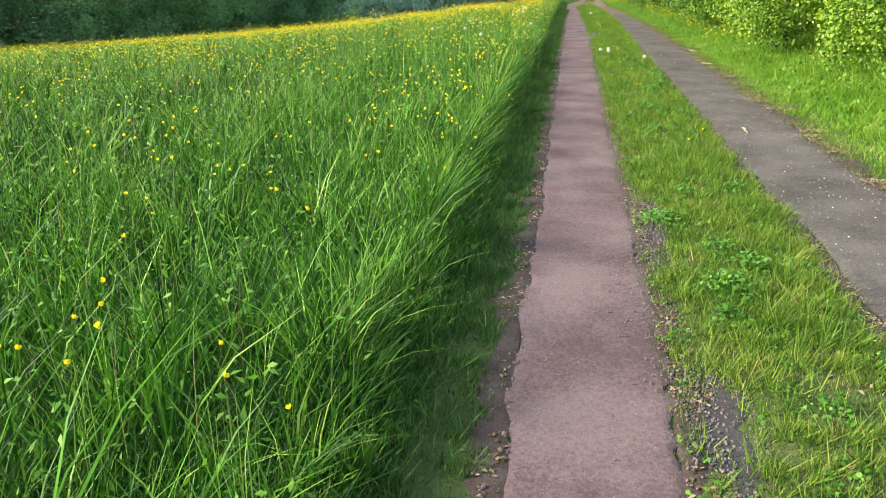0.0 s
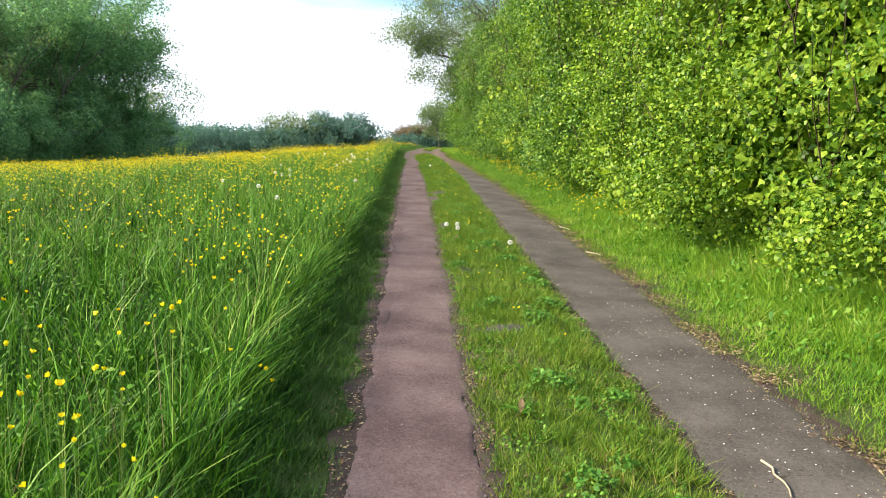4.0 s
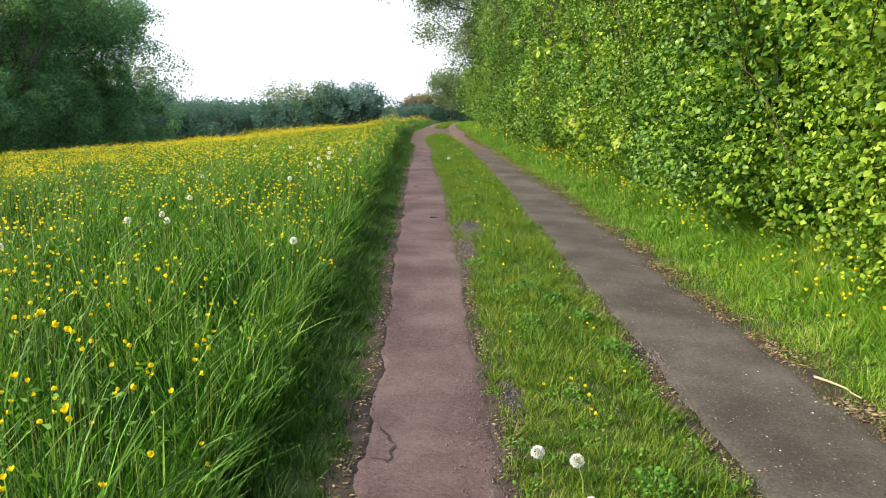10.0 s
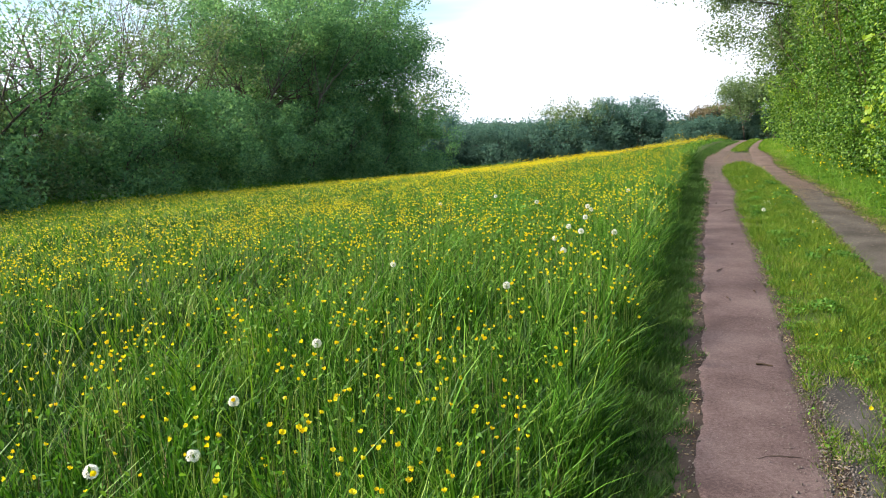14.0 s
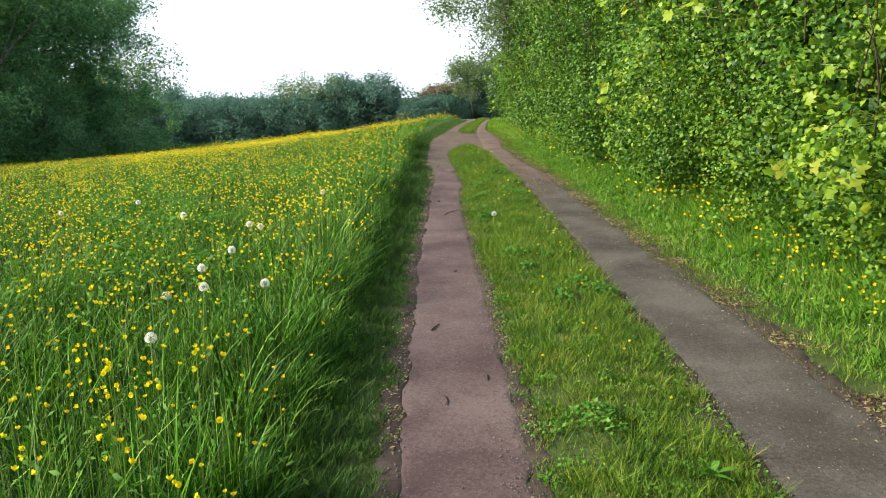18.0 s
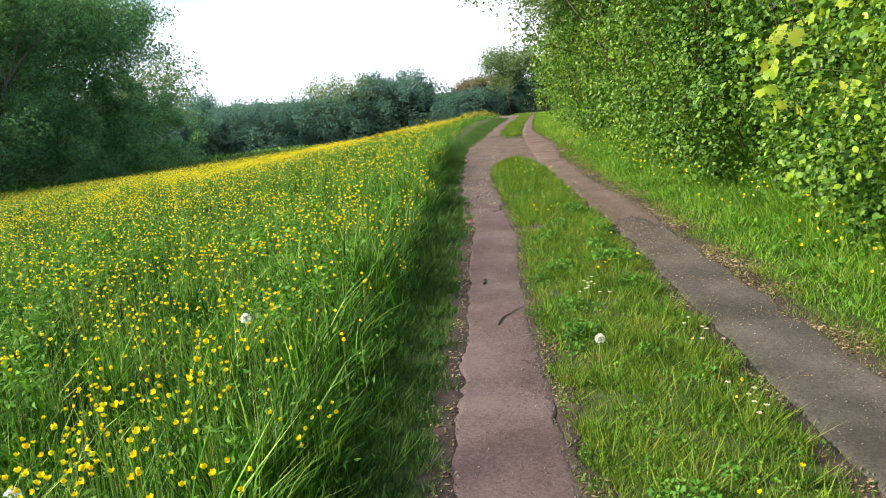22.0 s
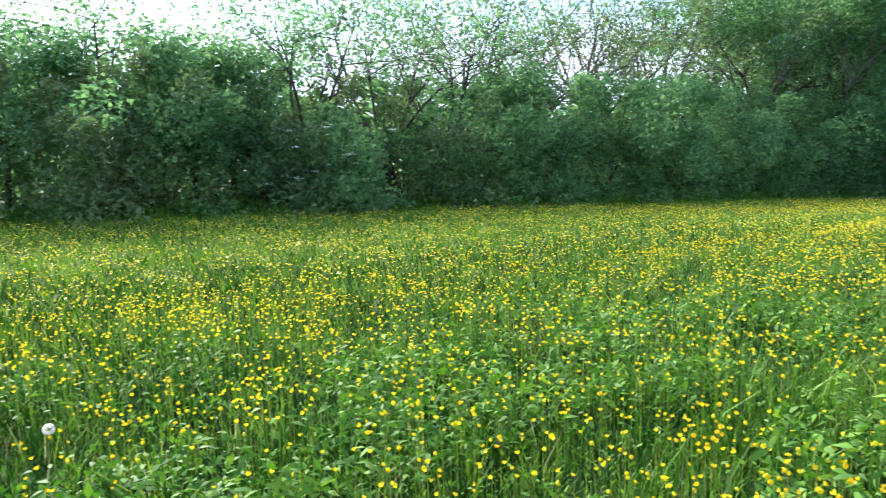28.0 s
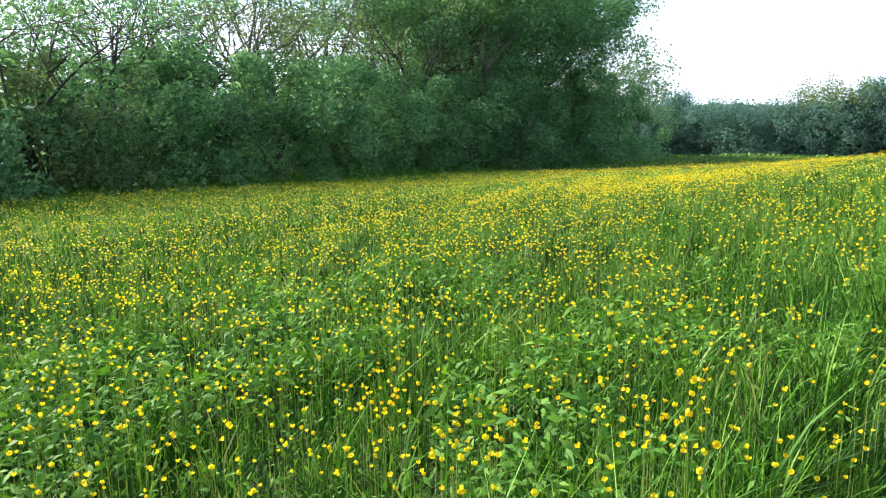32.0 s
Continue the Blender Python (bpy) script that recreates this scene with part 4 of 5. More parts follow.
def maple_sapling(x, y, z, wide, high, n, seed):
    """A young maple that stands in the hedge and holds its leaves out of it."""
    r = np.random.default_rng(seed)
    root = tagged(new("maple_sapling"), "young maple with large pale lobed leaves in the hedge", "sapling", "maple saplings")
    foot = np.array([float(hedge_foot(y)) + 0.3, y])
    low = float(ground_z(*foot))
    root.location = (foot[0], foot[1], low)
    dy, dz = r.normal(size=n) * wide, np.maximum(z - low + r.uniform(-1, 1, n) * high, 0.15)
    dx = np.maximum(hedge_face(y + dy, dz) - 0.2, x - 0.3) + r.normal(size=n) * 0.07 - foot[0]
    c = np.stack([dx, dy, dz], -1)
    top = np.array([float(np.mean(dx)) + 0.12, 0, z - low + high])
    q = [np.array([top[0] * a ** 1.5, 0.04 * math.sin(a * 5), top[2] * a]) for a in (0, 0.25, 0.5, 0.75, 1.0)]
    part("stem", mesh_of("stem", *tubes([(q[k] - ((0, 0, 0.1) if k == 0 else (0, 0, 0)), q[k + 1], 0.012 - 0.002 * k, 0.010 - 0.002 * k) for k in range(4)], 6), True), TWIG, root)
    stalks = [(q[min(4, 1 + int(3.9 * p[2] / (top[2] + 0.3)))], p, 0.0022, 0.0015) for p in c]
    part("leaf_stalk", mesh_of("leaf_stalk", *tubes(stalks, 3), True), STEM, root)
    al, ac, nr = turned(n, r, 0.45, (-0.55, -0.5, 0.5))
    for k in range(n):
        leaf = part("leaf", MAPLE_LEAF[k % 3], MAPLE, root)
        s = r.uniform(0.7, 1.25)
        m = Matrix((al[k] * s, ac[k] * s, nr[k] * s)).transposed().to_4x4()
        m.translation = c[k]
        leaf.matrix_basis = m
    return root


for k, spot in enumerate(((2.25, -1.9, 1.75, 0.24, 0.75, 60), (2.3, -0.5, 1.9, 0.22, 0.4, 24), (2.68, -15.25, 0.95, 0.16, 0.5, 22), (2.5, -7.9, 0.85, 0.3, 0.35, 34), (2.42, -6.6, 1.3, 0.25, 0.35, 28), (2.75, -22.5, 0.7, 0.15, 0.2, 8), (2.45, -8.2, 1.75, 0.25, 0.15, 12), (2.4, -4.6, 2.4, 0.3, 0.3, 20))):
    maple_sapling(*spot, 300 + k)


# ---- flowers of the meadow ----
CLUSTERS = ((-1.15, -21.0), (-1.25, -23.7), (-0.85, -24.3), (-1.0, -18.2), (-1.28, -16.7), (-0.97, -17.6), (-1.37, -11.65), (-1.38, -9.8), (-1.07, -13.15), (-2.2, -10.9), (-1.25, -4.1), (-1.0, -7.0), (-1.5, -3.7), (-1.34, -4.9), (-2.86, -1.0), (-2.2, -1.2), (-2.6, -2.6), (-1.36, -1.45), (-2.0, -0.76), (-1.5, -10.1))


def flower_spots(x0, x1, y0, y1, density, seed):
    r = np.random.default_rng(seed)
    x, y = scatter(x0, x1, y0, y1, density, r)
    clump = np.clip((0.35 * field(x, y, 4.5, 71) + 0.65 * field(x, y, 1.0, 72) - 0.46) * 4.5, 0, 1)
    patch = (0.10 + 0.9 * clump) * (0.05 + 1.5 * field(x, y, 0.4, 73) ** 2.2)
    rich = np.interp(y, [-30, -24, -18, -12, -7, -4, 40], [0.10, 0.22, 0.42, 0.65, 1.2, 2.3, 2.8])
    rich = np.maximum(rich, np.clip((-x - 5.5) / 7, 0, 1.0)) * np.interp(x, [-26, -24.5, -22.5, -8], [0.0, 0.2, 0.9, 1.0])
    knot = sum(np.exp(-((x - cx) ** 2 + 0.6 * (y - cy) ** 2) / 0.07) for cx, cy in CLUSTERS)
    ok = (r.uniform(size=len(x)) < patch * rich * 1.1 + 0.42 * knot) & (tall(x + bend(y), y) > np.where(y > 8, 0.1, 0.2))
    x, y = x[ok] + bend(y[ok]), y[ok]
    z = ground_z(x, y) + tall(x, y) * r.uniform(0.7, 1.2, len(x)) * np.interp(x, [-14, -6], [0.68, 1.0]) + 0.03
    return np.stack([x, y, z], -1), r


def cups(c, size, r, petals=5, two=True):
    """Open buttercup heads: petals raised round a centre, each head tilted its own way."""
    n = len(c)
    al, ac, nr = turned(n, r, 0.52)
    s = size * r.uniform(0.75, 1.2, (n, 1))
    rows, f = [c - nr * s * 0.34], []
    for k in range(petals):
        for q, rad, hgt in (((k - 0.58), 0.47, 0.10), ((k + 0.58), 0.47, 0.10), (k, 0.44, 0.36)) if two else (((k - 0.5), 0.5, 0.2), ((k + 0.5), 0.5, 0.2)):
            t = q * 2 * math.pi / petals
            rows.append(c + (al * math.cos(t) + ac * math.sin(t)) * s * rad + nr * s * hgt)
        o = len(rows) - (3 if two else 2)
        f += [[0, o, o + 1], [o, o + 2, o + 1]] if two else [[0, o, o + 1]]
    v = np.stack(rows, 1).reshape(-1, 3)
    return v, (np.array(f)[None] + (np.arange(n) * len(rows))[:, None, None]).reshape(-1, 3)


def stems_for(c, r, w):
    h = np.maximum(c[:, 2] - ground_z(c[:, 0], c[:, 1]), 0.05)
    return blades(c[:, 0], c[:, 1], ground_z(c[:, 0], c[:, 1]), h * 1.0, np.full(len(c), w), 2, 0.02, r, (0, 0))


near_c, r1 = flower_spots(-3.6, -0.6, -30, 7, 170, 81)
mid_c, r2 = flower_spots(-9, -3.6, -29, 16, 200, 82)
far_c, r3 = flower_spots(-27, -9, -26, 34, 100, 83)
far_d, r4 = flower_spots(-9, -0.6, 7, 36, 150, 84)
far_e, r5 = flower_spots(-29, -0.3, 34, 70, 9, 85)
stuff("buttercup_flowers", join(cups(near_c, 0.0205, r1), cups(mid_c, 0.023, r2, 5, False)), PETAL, "bright yellow buttercup flowers over the meadow grass", "flowers")
stuff("buttercup_flowers", join(leaves(far_c, 0.032, r3, 0.55, (0.3, 0, 1), 0.9, False), leaves(far_d, 0.026, r4, 0.55, (0.3, 0, 1), 0.9, False), leaves(far_e, 0.045, r5, 0.55, (0.3, 0, 1), 0.9, False)), PETAL, "sea of small yellow buttercups across the meadow", "flowers")
stuff("flower_stems", join(stems_for(near_c, r1, 0.0048), stems_for(mid_c, r2, 0.005)), STEM, "thin green flower stalks standing in the grass", "stalks")
bud_c = near_c[::2] + r1.normal(size=near_c[::2].shape) * np.array([0.05, 0.05, 0.02]) - np.array([0, 0, 0.03])
stuff("flower_buds", join(cups(bud_c, 0.010, r1, 4, False), stems_for(bud_c, r1, 0.0035)), STEM, "small pale green buds on thin stalks", "buds")

# ---- low herbs, short grass ----
hx, hy = scatter(-7.5, -3.2, -29, 6, 380)
pick = field(hx, hy, 1.8, 91) + 0.25 * np.clip((hy + 8) / 6, 0, 1) > 0.6
hx, hy = hx[pick], hy[pick]
hz = ground_z(hx, hy) + tall(hx, hy) * rng.uniform(0.2, 0.8, len(hx))
lx, ly = scatter(-6.0, -1.0, -7, 2, 1100)
pick = field(lx, ly, 1.5, 92) > 0.55
lx, ly = lx[pick], ly[pick]
lz = ground_z(lx, ly) + (0.16 + 0.22 * field(lx, ly, 0.5, 93)) * rng.uniform(0.5, 1.15, len(lx))
kx, ky = scatter(-3.2, -0.6, -29.5, 6, 480)
kz = ground_z(kx, ky) + tall(kx, ky) * rng.uniform(0.1, 0.95, len(kx))
stuff("herb_leaves", join(leaves(np.stack([hx, hy, hz], -1), 0.05, rng, 0.35, (-0.2, 0, 1), 0.42, False), leaves(np.stack([kx, ky, kz], -1), 0.036, rng, 0.3, (-0.3, 0, 1), 0.36, False), leaves(np.stack([lx, ly, lz], -1), rng.uniform(0.035, 0.085, len(lx)), rng, 0.5, (0, 0, 1), 0.36, False)), HERB, "leafy green herbs among the meadow grass", "herbs")
ux, uy = scatter(-15.0, -0.5, -29.5, 12, 330)
keep = rng.uniform(size=len(ux)) < np.minimum((ux + 15) / 8, (12 - uy) / 6) + 0.5 * (field(ux, uy, 2.5, 38) - 0.5)
ux, uy = ux[keep], uy[keep]
uh = tall(ux, uy) * rng.uniform(0.35, 0.7, len(ux))
gx2, gy2 = scatter(-6.5, -0.5, -29.5, 6, 420)
ex, ey = scatter(-1.7, -0.62, -30, 8, 1900)
gx2, gy2 = np.concatenate([gx2, ex]), np.concatenate([gy2, ey])
gh = np.minimum(tall(gx2, gy2) * rng.uniform(0.3, 0.75, len(gx2)), 0.30)
stuff("undergrowth", blades(gx2, gy2, ground_z(gx2, gy2), gh, np.full(len(gx2), 0.011), 1, 0.9), SHADED_UNDER, "fine low grass between the tufts, coloured dark as in shade", "grass")
stuff("undergrowth", blades(ux, uy, ground_z(ux, uy), uh, np.where(ux < -4, 0.03, 0.02), 1, 0.7), SHADED_UNDER, "matted undergrowth below the meadow grass, darkened as in shade", "grass")


def off_patch(x, y, rim=0.8):
    """True where no tar patch lies."""
    ok = np.ones(len(x), bool)
    for cx, cy, rx, ry in PATCHES:
        ok &= ((x - cx) / rx) ** 2 + ((y - cy) / ry) ** 2 > rim
    return ok


def lawn(x_left, x_right, y0, y1, density, hgt, w, seed, thin=0.3):
    r = np.random.default_rng(seed)
    y = r.uniform(y0, y1, int(density * (y1 - y0)))
    u = r.uniform(0, 1, len(y))
    l, rr = x_left(y), x_right(y)
    x = l + (rr - l) * u
    cover = field(x, y, 0.9, seed + 1) + 0.2 + 0.2 * np.minimum(1, 6 * np.minimum(u, 1 - u)) - 0.15
    ok = (r.uniform(size=len(y)) < np.clip((cover - thin) * 3, 0.3, 1)) & (rr - l > 0.02)
    ok &= off_patch(x, y, 0.15 + 0.85 * r.uniform(size=len(x)))
    x, y, u = x[ok], y[ok], u[ok]
    h = hgt(x, y, u) * r.uniform(0.5, 1.3, len(x))
    return blades(x, y, ground_z(x, y), h, w * r.uniform(0.6, 1.4, len(x)), 1, 0.8, r)


def mid_left(y):
    return red_right(y) + 0.02 + 0.09 * np.abs(wob(y, 0.8, 41)) + 0.36 * np.clip((y - 5.2) / 0.8, 0, 1) ** 2 * np.clip((10.9 - y) / 0.6, 0, 1)


def mid_right(y):
    return np.maximum(grey_left(y) - 0.03 - 0.09 * np.abs(wob(y, 0.9, 42)) - 0.36 * np.clip((y - 5.0) / 1.0, 0, 1) ** 2 * np.clip((10.9 - y) / 0.6, 0, 1), red_right(y))


stuff("short_grass", join(
    lawn(mid_left, mid_right, -31, 6.0, 9200, lambda x, y, u: (0.014 + 0.100 * field(x, y, 0.15, 43) ** 2.0 + 0.030 * field(x, y, 0.9, 46)) * np.interp(y, [-30, -8, -4, 6], [0.9, 0.9, 1.0, 1.05]), 0.0062, 44, 0.14),
    lawn(lambda y: red_right(y) - 0.05, lambda y: red_right(y) + 0.1, -31, 5.5, 700, lambda x, y, u: 0.025 + 0.03 * u, 0.006, 52, 0.45),
    lawn(lambda y: grey_left(y) - 0.12, lambda y: grey_left(y) + 0.05, -31, 5.5, 700, lambda x, y, u: 0.05 - 0.03 * u, 0.006, 53, 0.45),
    lawn(lambda y: grey_right(y) - 0.05, lambda y: grey_right(y) + 0.24, -31, 26, 900, lambda x, y, u: 0.03 + 0.05 * u, 0.006, 54, 0.4),
    lawn(mid_left, mid_right, 10.2, 34, 1300, lambda x, y, u: 0.06 + 0 * x, 0.014, 45)), SHORT, "short trodden grass between the wheel tracks", "grass")
stuff("short_grass", lawn(lambda y: red_left(y) - 0.50, lambda y: red_left(y) - 0.045 + 0.05 * wob(y, 0.6, 58), -31, 20, 3800, lambda x, y, u: (0.12 - 0.085 * u) * (0.35 + 1.1 * field(x, y, 0.22, 57)), 0.0075, 46, 0.10), SHADED_RIM, "short grass along the meadow's rim, coloured dark as shaded", "grass")
def verge_high(x, y, u):
    return 0.05 + 0.42 * u * field(x, y, 0.6, 48) + 0.24 * u * u


stuff("verge_grass", lawn(lambda y: grey_right(y) + 0.24 + 0.09 * wob(y, 0.9, 47), lambda y: hedge_foot(y) + 0.35, -12.5, 8, 3600, verge_high, 0.009, 60, 0.1), MEADOW, "taller green grass in the verge below the hedge", "grass")
stuff("verge_grass", join(
    lawn(lambda y: grey_right(y) + 0.21 + 0.09 * wob(y, 0.9, 47), lambda y: hedge_foot(y) + 0.35, -31, -11, 5000, verge_high, 0.010, 49, 0.0),
    lawn(lambda y: grey_right(y) + 0.21 + 0.09 * wob(y, 0.9, 47), lambda y: hedge_foot(y) + 0.35, -11, 8, 2600, verge_high, 0.010, 59, 0.0),
    lawn(lambda y: grey_right(y) + 0.03, lambda y: hedge_foot(y) + 0.35, 8, 34, 900, lambda x, y, u: 0.1 + 0.1 * u, 0.014, 50, 0.12)), VERGE, "sunlit yellow-green verge grass below the hedge", "grass")


# ---- long stalks and seed heads standing over the grass ----
sr = np.random.default_rng(101)
sx, sy = scatter(-6.0, -0.6, -29, 8, 14, sr)
keep = (tall(sx, sy) > 0.22) & (sr.uniform(size=len(sx)) < 0.25 + field(sx, sy, 1.2, 102))
sx, sy = sx[keep], sy[keep]
stuff("grass_stalks", blades(sx, sy, ground_z(sx, sy), tall(sx, sy) * sr.uniform(0.95, 1.3, len(sx)), np.full(len(sx), 0.004), 3, 0.2, sr), STRAW, "pale dry grass stalks bending over the meadow", "stalks")

# ---- verge flowers ----
vy = sr.uniform(-16, 8, 1100)
vx = grey_right(vy) + 0.25 + (hedge_foot(vy) - 0.35 - grey_right(vy) - 0.25) * sr.uniform(0.1, 1, 1100)
keep = (field(vx, vy, 1.1, 103) + 0.12 * np.clip((vy + 10) / 6, -1, 1) > 0.52) & (sr.uniform(size=1100) < np.interp(vy, [-4, -1.5], [1, 0.35]))
vc = np.stack([vx, vy, ground_z(vx, vy) + sr.uniform(0.18, 0.42, 1100)], -1)[keep]
stuff("buttercup_flowers", cups(vc, 0.026, sr), PETAL, "scattered yellow buttercups in the verge below the hedge", "flowers")
stuff("flower_stems", stems_for(vc, sr, 0.003), STEM, "thin flower stalks in the verge grass", "stalks")
wy = sr.uniform(-29, 8, 26000)
wx = grey_right(wy) + 0.35 + (hedge_foot(wy) - grey_right(wy) - 0.2) * sr.uniform(0, 1, len(wy)) ** 0.7
keep = field(wx, wy, 0.7, 110) > 0.5
wx, wy = wx[keep], wy[keep]
wz = ground_z(wx, wy) + sr.uniform(0.04, 1.0, len(wx)) * (0.10 + 0.22 * np.clip((wx - grey_right(wy) - 0.3) / 1.2, 0, 1))
stuff("herb_leaves", leaves(np.stack([wx, wy, wz], -1), sr.uniform(0.025, 0.065, len(wx)), sr, 0.45, (-0.4, 0, 1), 0.5, False), HERB, "broad green weeds growing in the verge grass", "herbs")
my = sr.uniform(-24, 5, 170)
mx = 0.42 + 0.65 * sr.uniform(0, 1, 170) + bend(my)
keep = field(mx, my, 1.5, 104) > 0.5
mc = np.stack([mx, my, ground_z(mx, my) + sr.uniform(0.05, 0.11, 170)], -1)[keep]
stuff("buttercup_flowers", cups(mc, 0.02, sr), PETAL, "small yellow flowers in the short grass between the tracks", "flowers")

# ---- broad low leaves and dry blades between the tracks ----
by = sr.uniform(-30, 4.6, 72000)
bx = mid_left(by) + (mid_right(by) - mid_left(by)) * sr.uniform(-0.04, 1.04, len(by))
keep = (field(bx, by, 0.45, 105) > 0.63) & off_patch(bx, by)
bx, by = bx[keep], by[keep]
bc = np.stack([bx, by, ground_z(bx, by) + 0.012 + 0.05 * sr.uniform(0, 1, len(bx)) * field(bx, by, 0.3, 108)], -1)
stuff("clover_leaves", leaves(bc, 0.018, sr, 0.45, (-0.2, 0, 1), 0.8, False), HERB, "low clover and plantain leaves between the tracks", "herbs")
# rounded cushions of clover and dock standing proud of the short grass
cushions = [(0.375, -0.67, 0.13), (0.45, -1.75, 0.16), (0.96, -1.57, 0.20), (0.42, -2.75, 0.15), (0.62, -0.2, 0.16), (0.85, 0.6, 0.2)]
for k in range(64):
    cy = sr.uniform(-29, 5)
    cushions.append((float(mid_left(np.array(cy)) + (mid_right(np.array(cy)) - mid_left(np.array(cy))) * sr.uniform(0.08, 0.92)), cy, sr.uniform(0.06, 0.17)))
heap = []
for cx, cy, rad in cushions:
    n = int(11000 * rad * rad)
    a, q = sr.uniform(0, 2 * np.pi, n), np.sqrt(sr.uniform(0, 1, n))
    q *= 0.8 + 0.25 * np.sin(3 * a + cx * 40)
    px, py = cx + rad * q * np.cos(a), cy + 1.25 * rad * q * np.sin(a)
    top = (0.035 + 0.32 * rad) * np.sqrt(np.clip(1 - q * q, 0.04, 1))
    pc = np.stack([px, py, ground_z(px, py) + top * sr.uniform(0.45, 1.05, n)], -1)
    heap.append(leaves(pc, sr.uniform(0.016, 0.032, n), sr, 0.55, (-0.2, 0, 1), 0.7, False))
stuff("clover_leaves", join(*heap), CLOVER, "rounded green cushions of clover between the tracks", "herbs")
dy = sr.uniform(-30.5, 4.6, 44000)
dx = mid_left(dy) - 0.05 + (mid_right(dy) - mid_left(dy) + 0.1) * sr.uniform(0, 1, len(dy))
keep = (field(dx, dy, 0.5, 109) > 0.52 + 0.12 * sr.uniform(size=len(dy))) & off_patch(dx, dy)
dx, dy = dx[keep], dy[keep]
stuff("dry_grass", blades(dx, dy, ground_z(dx, dy), sr.uniform(0.012, 0.05, len(dx)), sr.uniform(0.003, 0.007, len(dx)), 1, 1.3, sr), STRAW, "dry straw-coloured blades among the short grass", "grass")


# ---- litter, grit, stones ----
def litter_at(x, y, size, lift, flat=0.85):
    c = np.stack([x, y, np.maximum(ground_z(x, y), track_z(y) + lift - 0.012) + 0.006], -1)
    return leaves(c, size, sr, flat, (0, 0, 1), 0.45, False)


def near_edge(edge, y0, y1, n, out, spread):
    y = sr.uniform(y0, y1, n)
    return edge(y) + out * np.abs(sr.normal(size=n)) * spread, y


bits = []
for edge, out, spread, n in ((red_left, -1, 0.06, 5000), (red_right, 1, 0.08, 9500), (grey_left, -1, 0.08, 9000), (grey_right, 1, 0.18, 27000), (grey_right, -1, 0.07, 2600)):
    x, y = near_edge(edge, -30, 11, n, out, spread)
    keep = field(x * 0.2, y, 1.1, int(n)) > 0.38
    x, y = x[keep], y[keep]
    bits.append(litter_at(x, y, 0.034 if spread > 0.1 else 0.024, 0.012))
x = grey_left(y) + sr.uniform(0, 0.7, len(y))
bits.append(litter_at(x, y, 0.016, 0.016))
y = np.clip(sr.normal(size=2600) * 1.7 + 0.2, -4, 5)
bits.append(litter_at(grey_left(y) + 0.04 + np.abs(sr.normal(size=len(y))) * 0.2, y, 0.017, 0.016))
y = sr.uniform(-30, 4, 4200)
x = 0.35 + 0.85 * sr.uniform(0, 1, len(y))
keep = field(x, y, 1.4, 106) > 0.62
bits.append(litter_at(x[keep], y[keep], 0.03, 0.02, 0.6))
fy = sr.uniform(-31, -13, 900)
fx = grey_left(fy) + 0.7 * sr.uniform(0, 1, 900) ** 0.7
keep = sr.uniform(size=900) < np.interp(fy, [-31, -22, -19, -13], [1, 0.8, 0.25, 0.05])
fallen = np.stack([fx, fy, track_z(fy) + 0.011], -1)[keep]
stuff("fallen_petals", leaves(fallen, 0.011, sr, 0.9, (0, 0, 1), 0.8, False), DAISY, "small white petals strewn over the grey track", "petals")
stuff("leaf_litter", join(*bits), STRAW, "dry brown leaf bits and straw along the tracks", "litter")


def stones(x, y, size, sink=0.25, lift=0.003):
    """Small angular stones lying on the track."""
    n = len(x)
    s = size * sr.uniform(0.5, 1.5, (n, 1))
    c = np.stack([x, y, np.maximum(ground_z(x, y), track_z(y) + lift) + s[:, 0] * (0.5 - sink)], -1)
    cone = np.array([(1, 0, -0.4), (-0.6, 0.9, -0.4), (-0.6, -0.9, -0.4), (0.4, 0.5, 0.6), (-0.3, -0.4, 0.7)], float)
    v = c[:, None] + cone[None] * s[:, None] * sr.uniform(0.35, 0.65, (n, 5, 1)) + sr.normal(size=(n, 5, 3)) * s[:, None] * 0.1
    f = np.array([[0, 1, 3], [1, 4, 3], [1, 2, 4], [2, 0, 4], [0, 3, 4]])
    return v.reshape(-1, 3), (f[None] + (np.arange(n) * 5)[:, None, None]).reshape(-1, 3)


grit = []
y = sr.uniform(RED_END, 11, 3600)
x = red_left(y) + (worn_right(y) - red_left(y)) * sr.uniform(0, 1, len(y))
grit.append(stones(x, y, 0.016))
y = sr.uniform(-9, 6, 3000)
y = y[sr.uniform(size=len(y)) < np.clip((y + 9) / 5, 0.1, 1)]
grit.append(stones(grey_left(y) + (grey_right(y) - grey_left(y)) * sr.uniform(0, 1, len(y)) ** 0.6, y, 0.0085, 0.2, 0.005))
y = sr.uniform(-30, RED_END, 4200)
y = y[sr.uniform(size=len(y)) < np.interp(y, [-30, -8, -3, 2], [0.12, 0.2, 0.8, 1])]
grit.append(stones(red_left(y) + (red_right(y) - red_left(y)) * sr.uniform(0, 1, len(y)) ** 0.7, y, 0.007, 0.2, 0.010))
for edge, out, spread, n in ((red_left, -1, 0.05, 1300), (red_right, 1, 0.06, 2200), (grey_left, -1, 0.05, 1300), (grey_right, 1, 0.08, 1600)):
    x, y = near_edge(edge, -30, 3, n, out, spread)
    x = x - out * 0.025
    grit.append(stones(x, y, 0.011))
y = sr.uniform(-31, -8, 3200)
grit.append(stones(grey_left(y) + (grey_right(y) - grey_left(y)) * sr.uniform(0, 1, len(y)), y, 0.0065, 0.2, 0.005))
y = np.clip(sr.normal(size=3000) * 1.3 + 0.9, -2.6, 5)
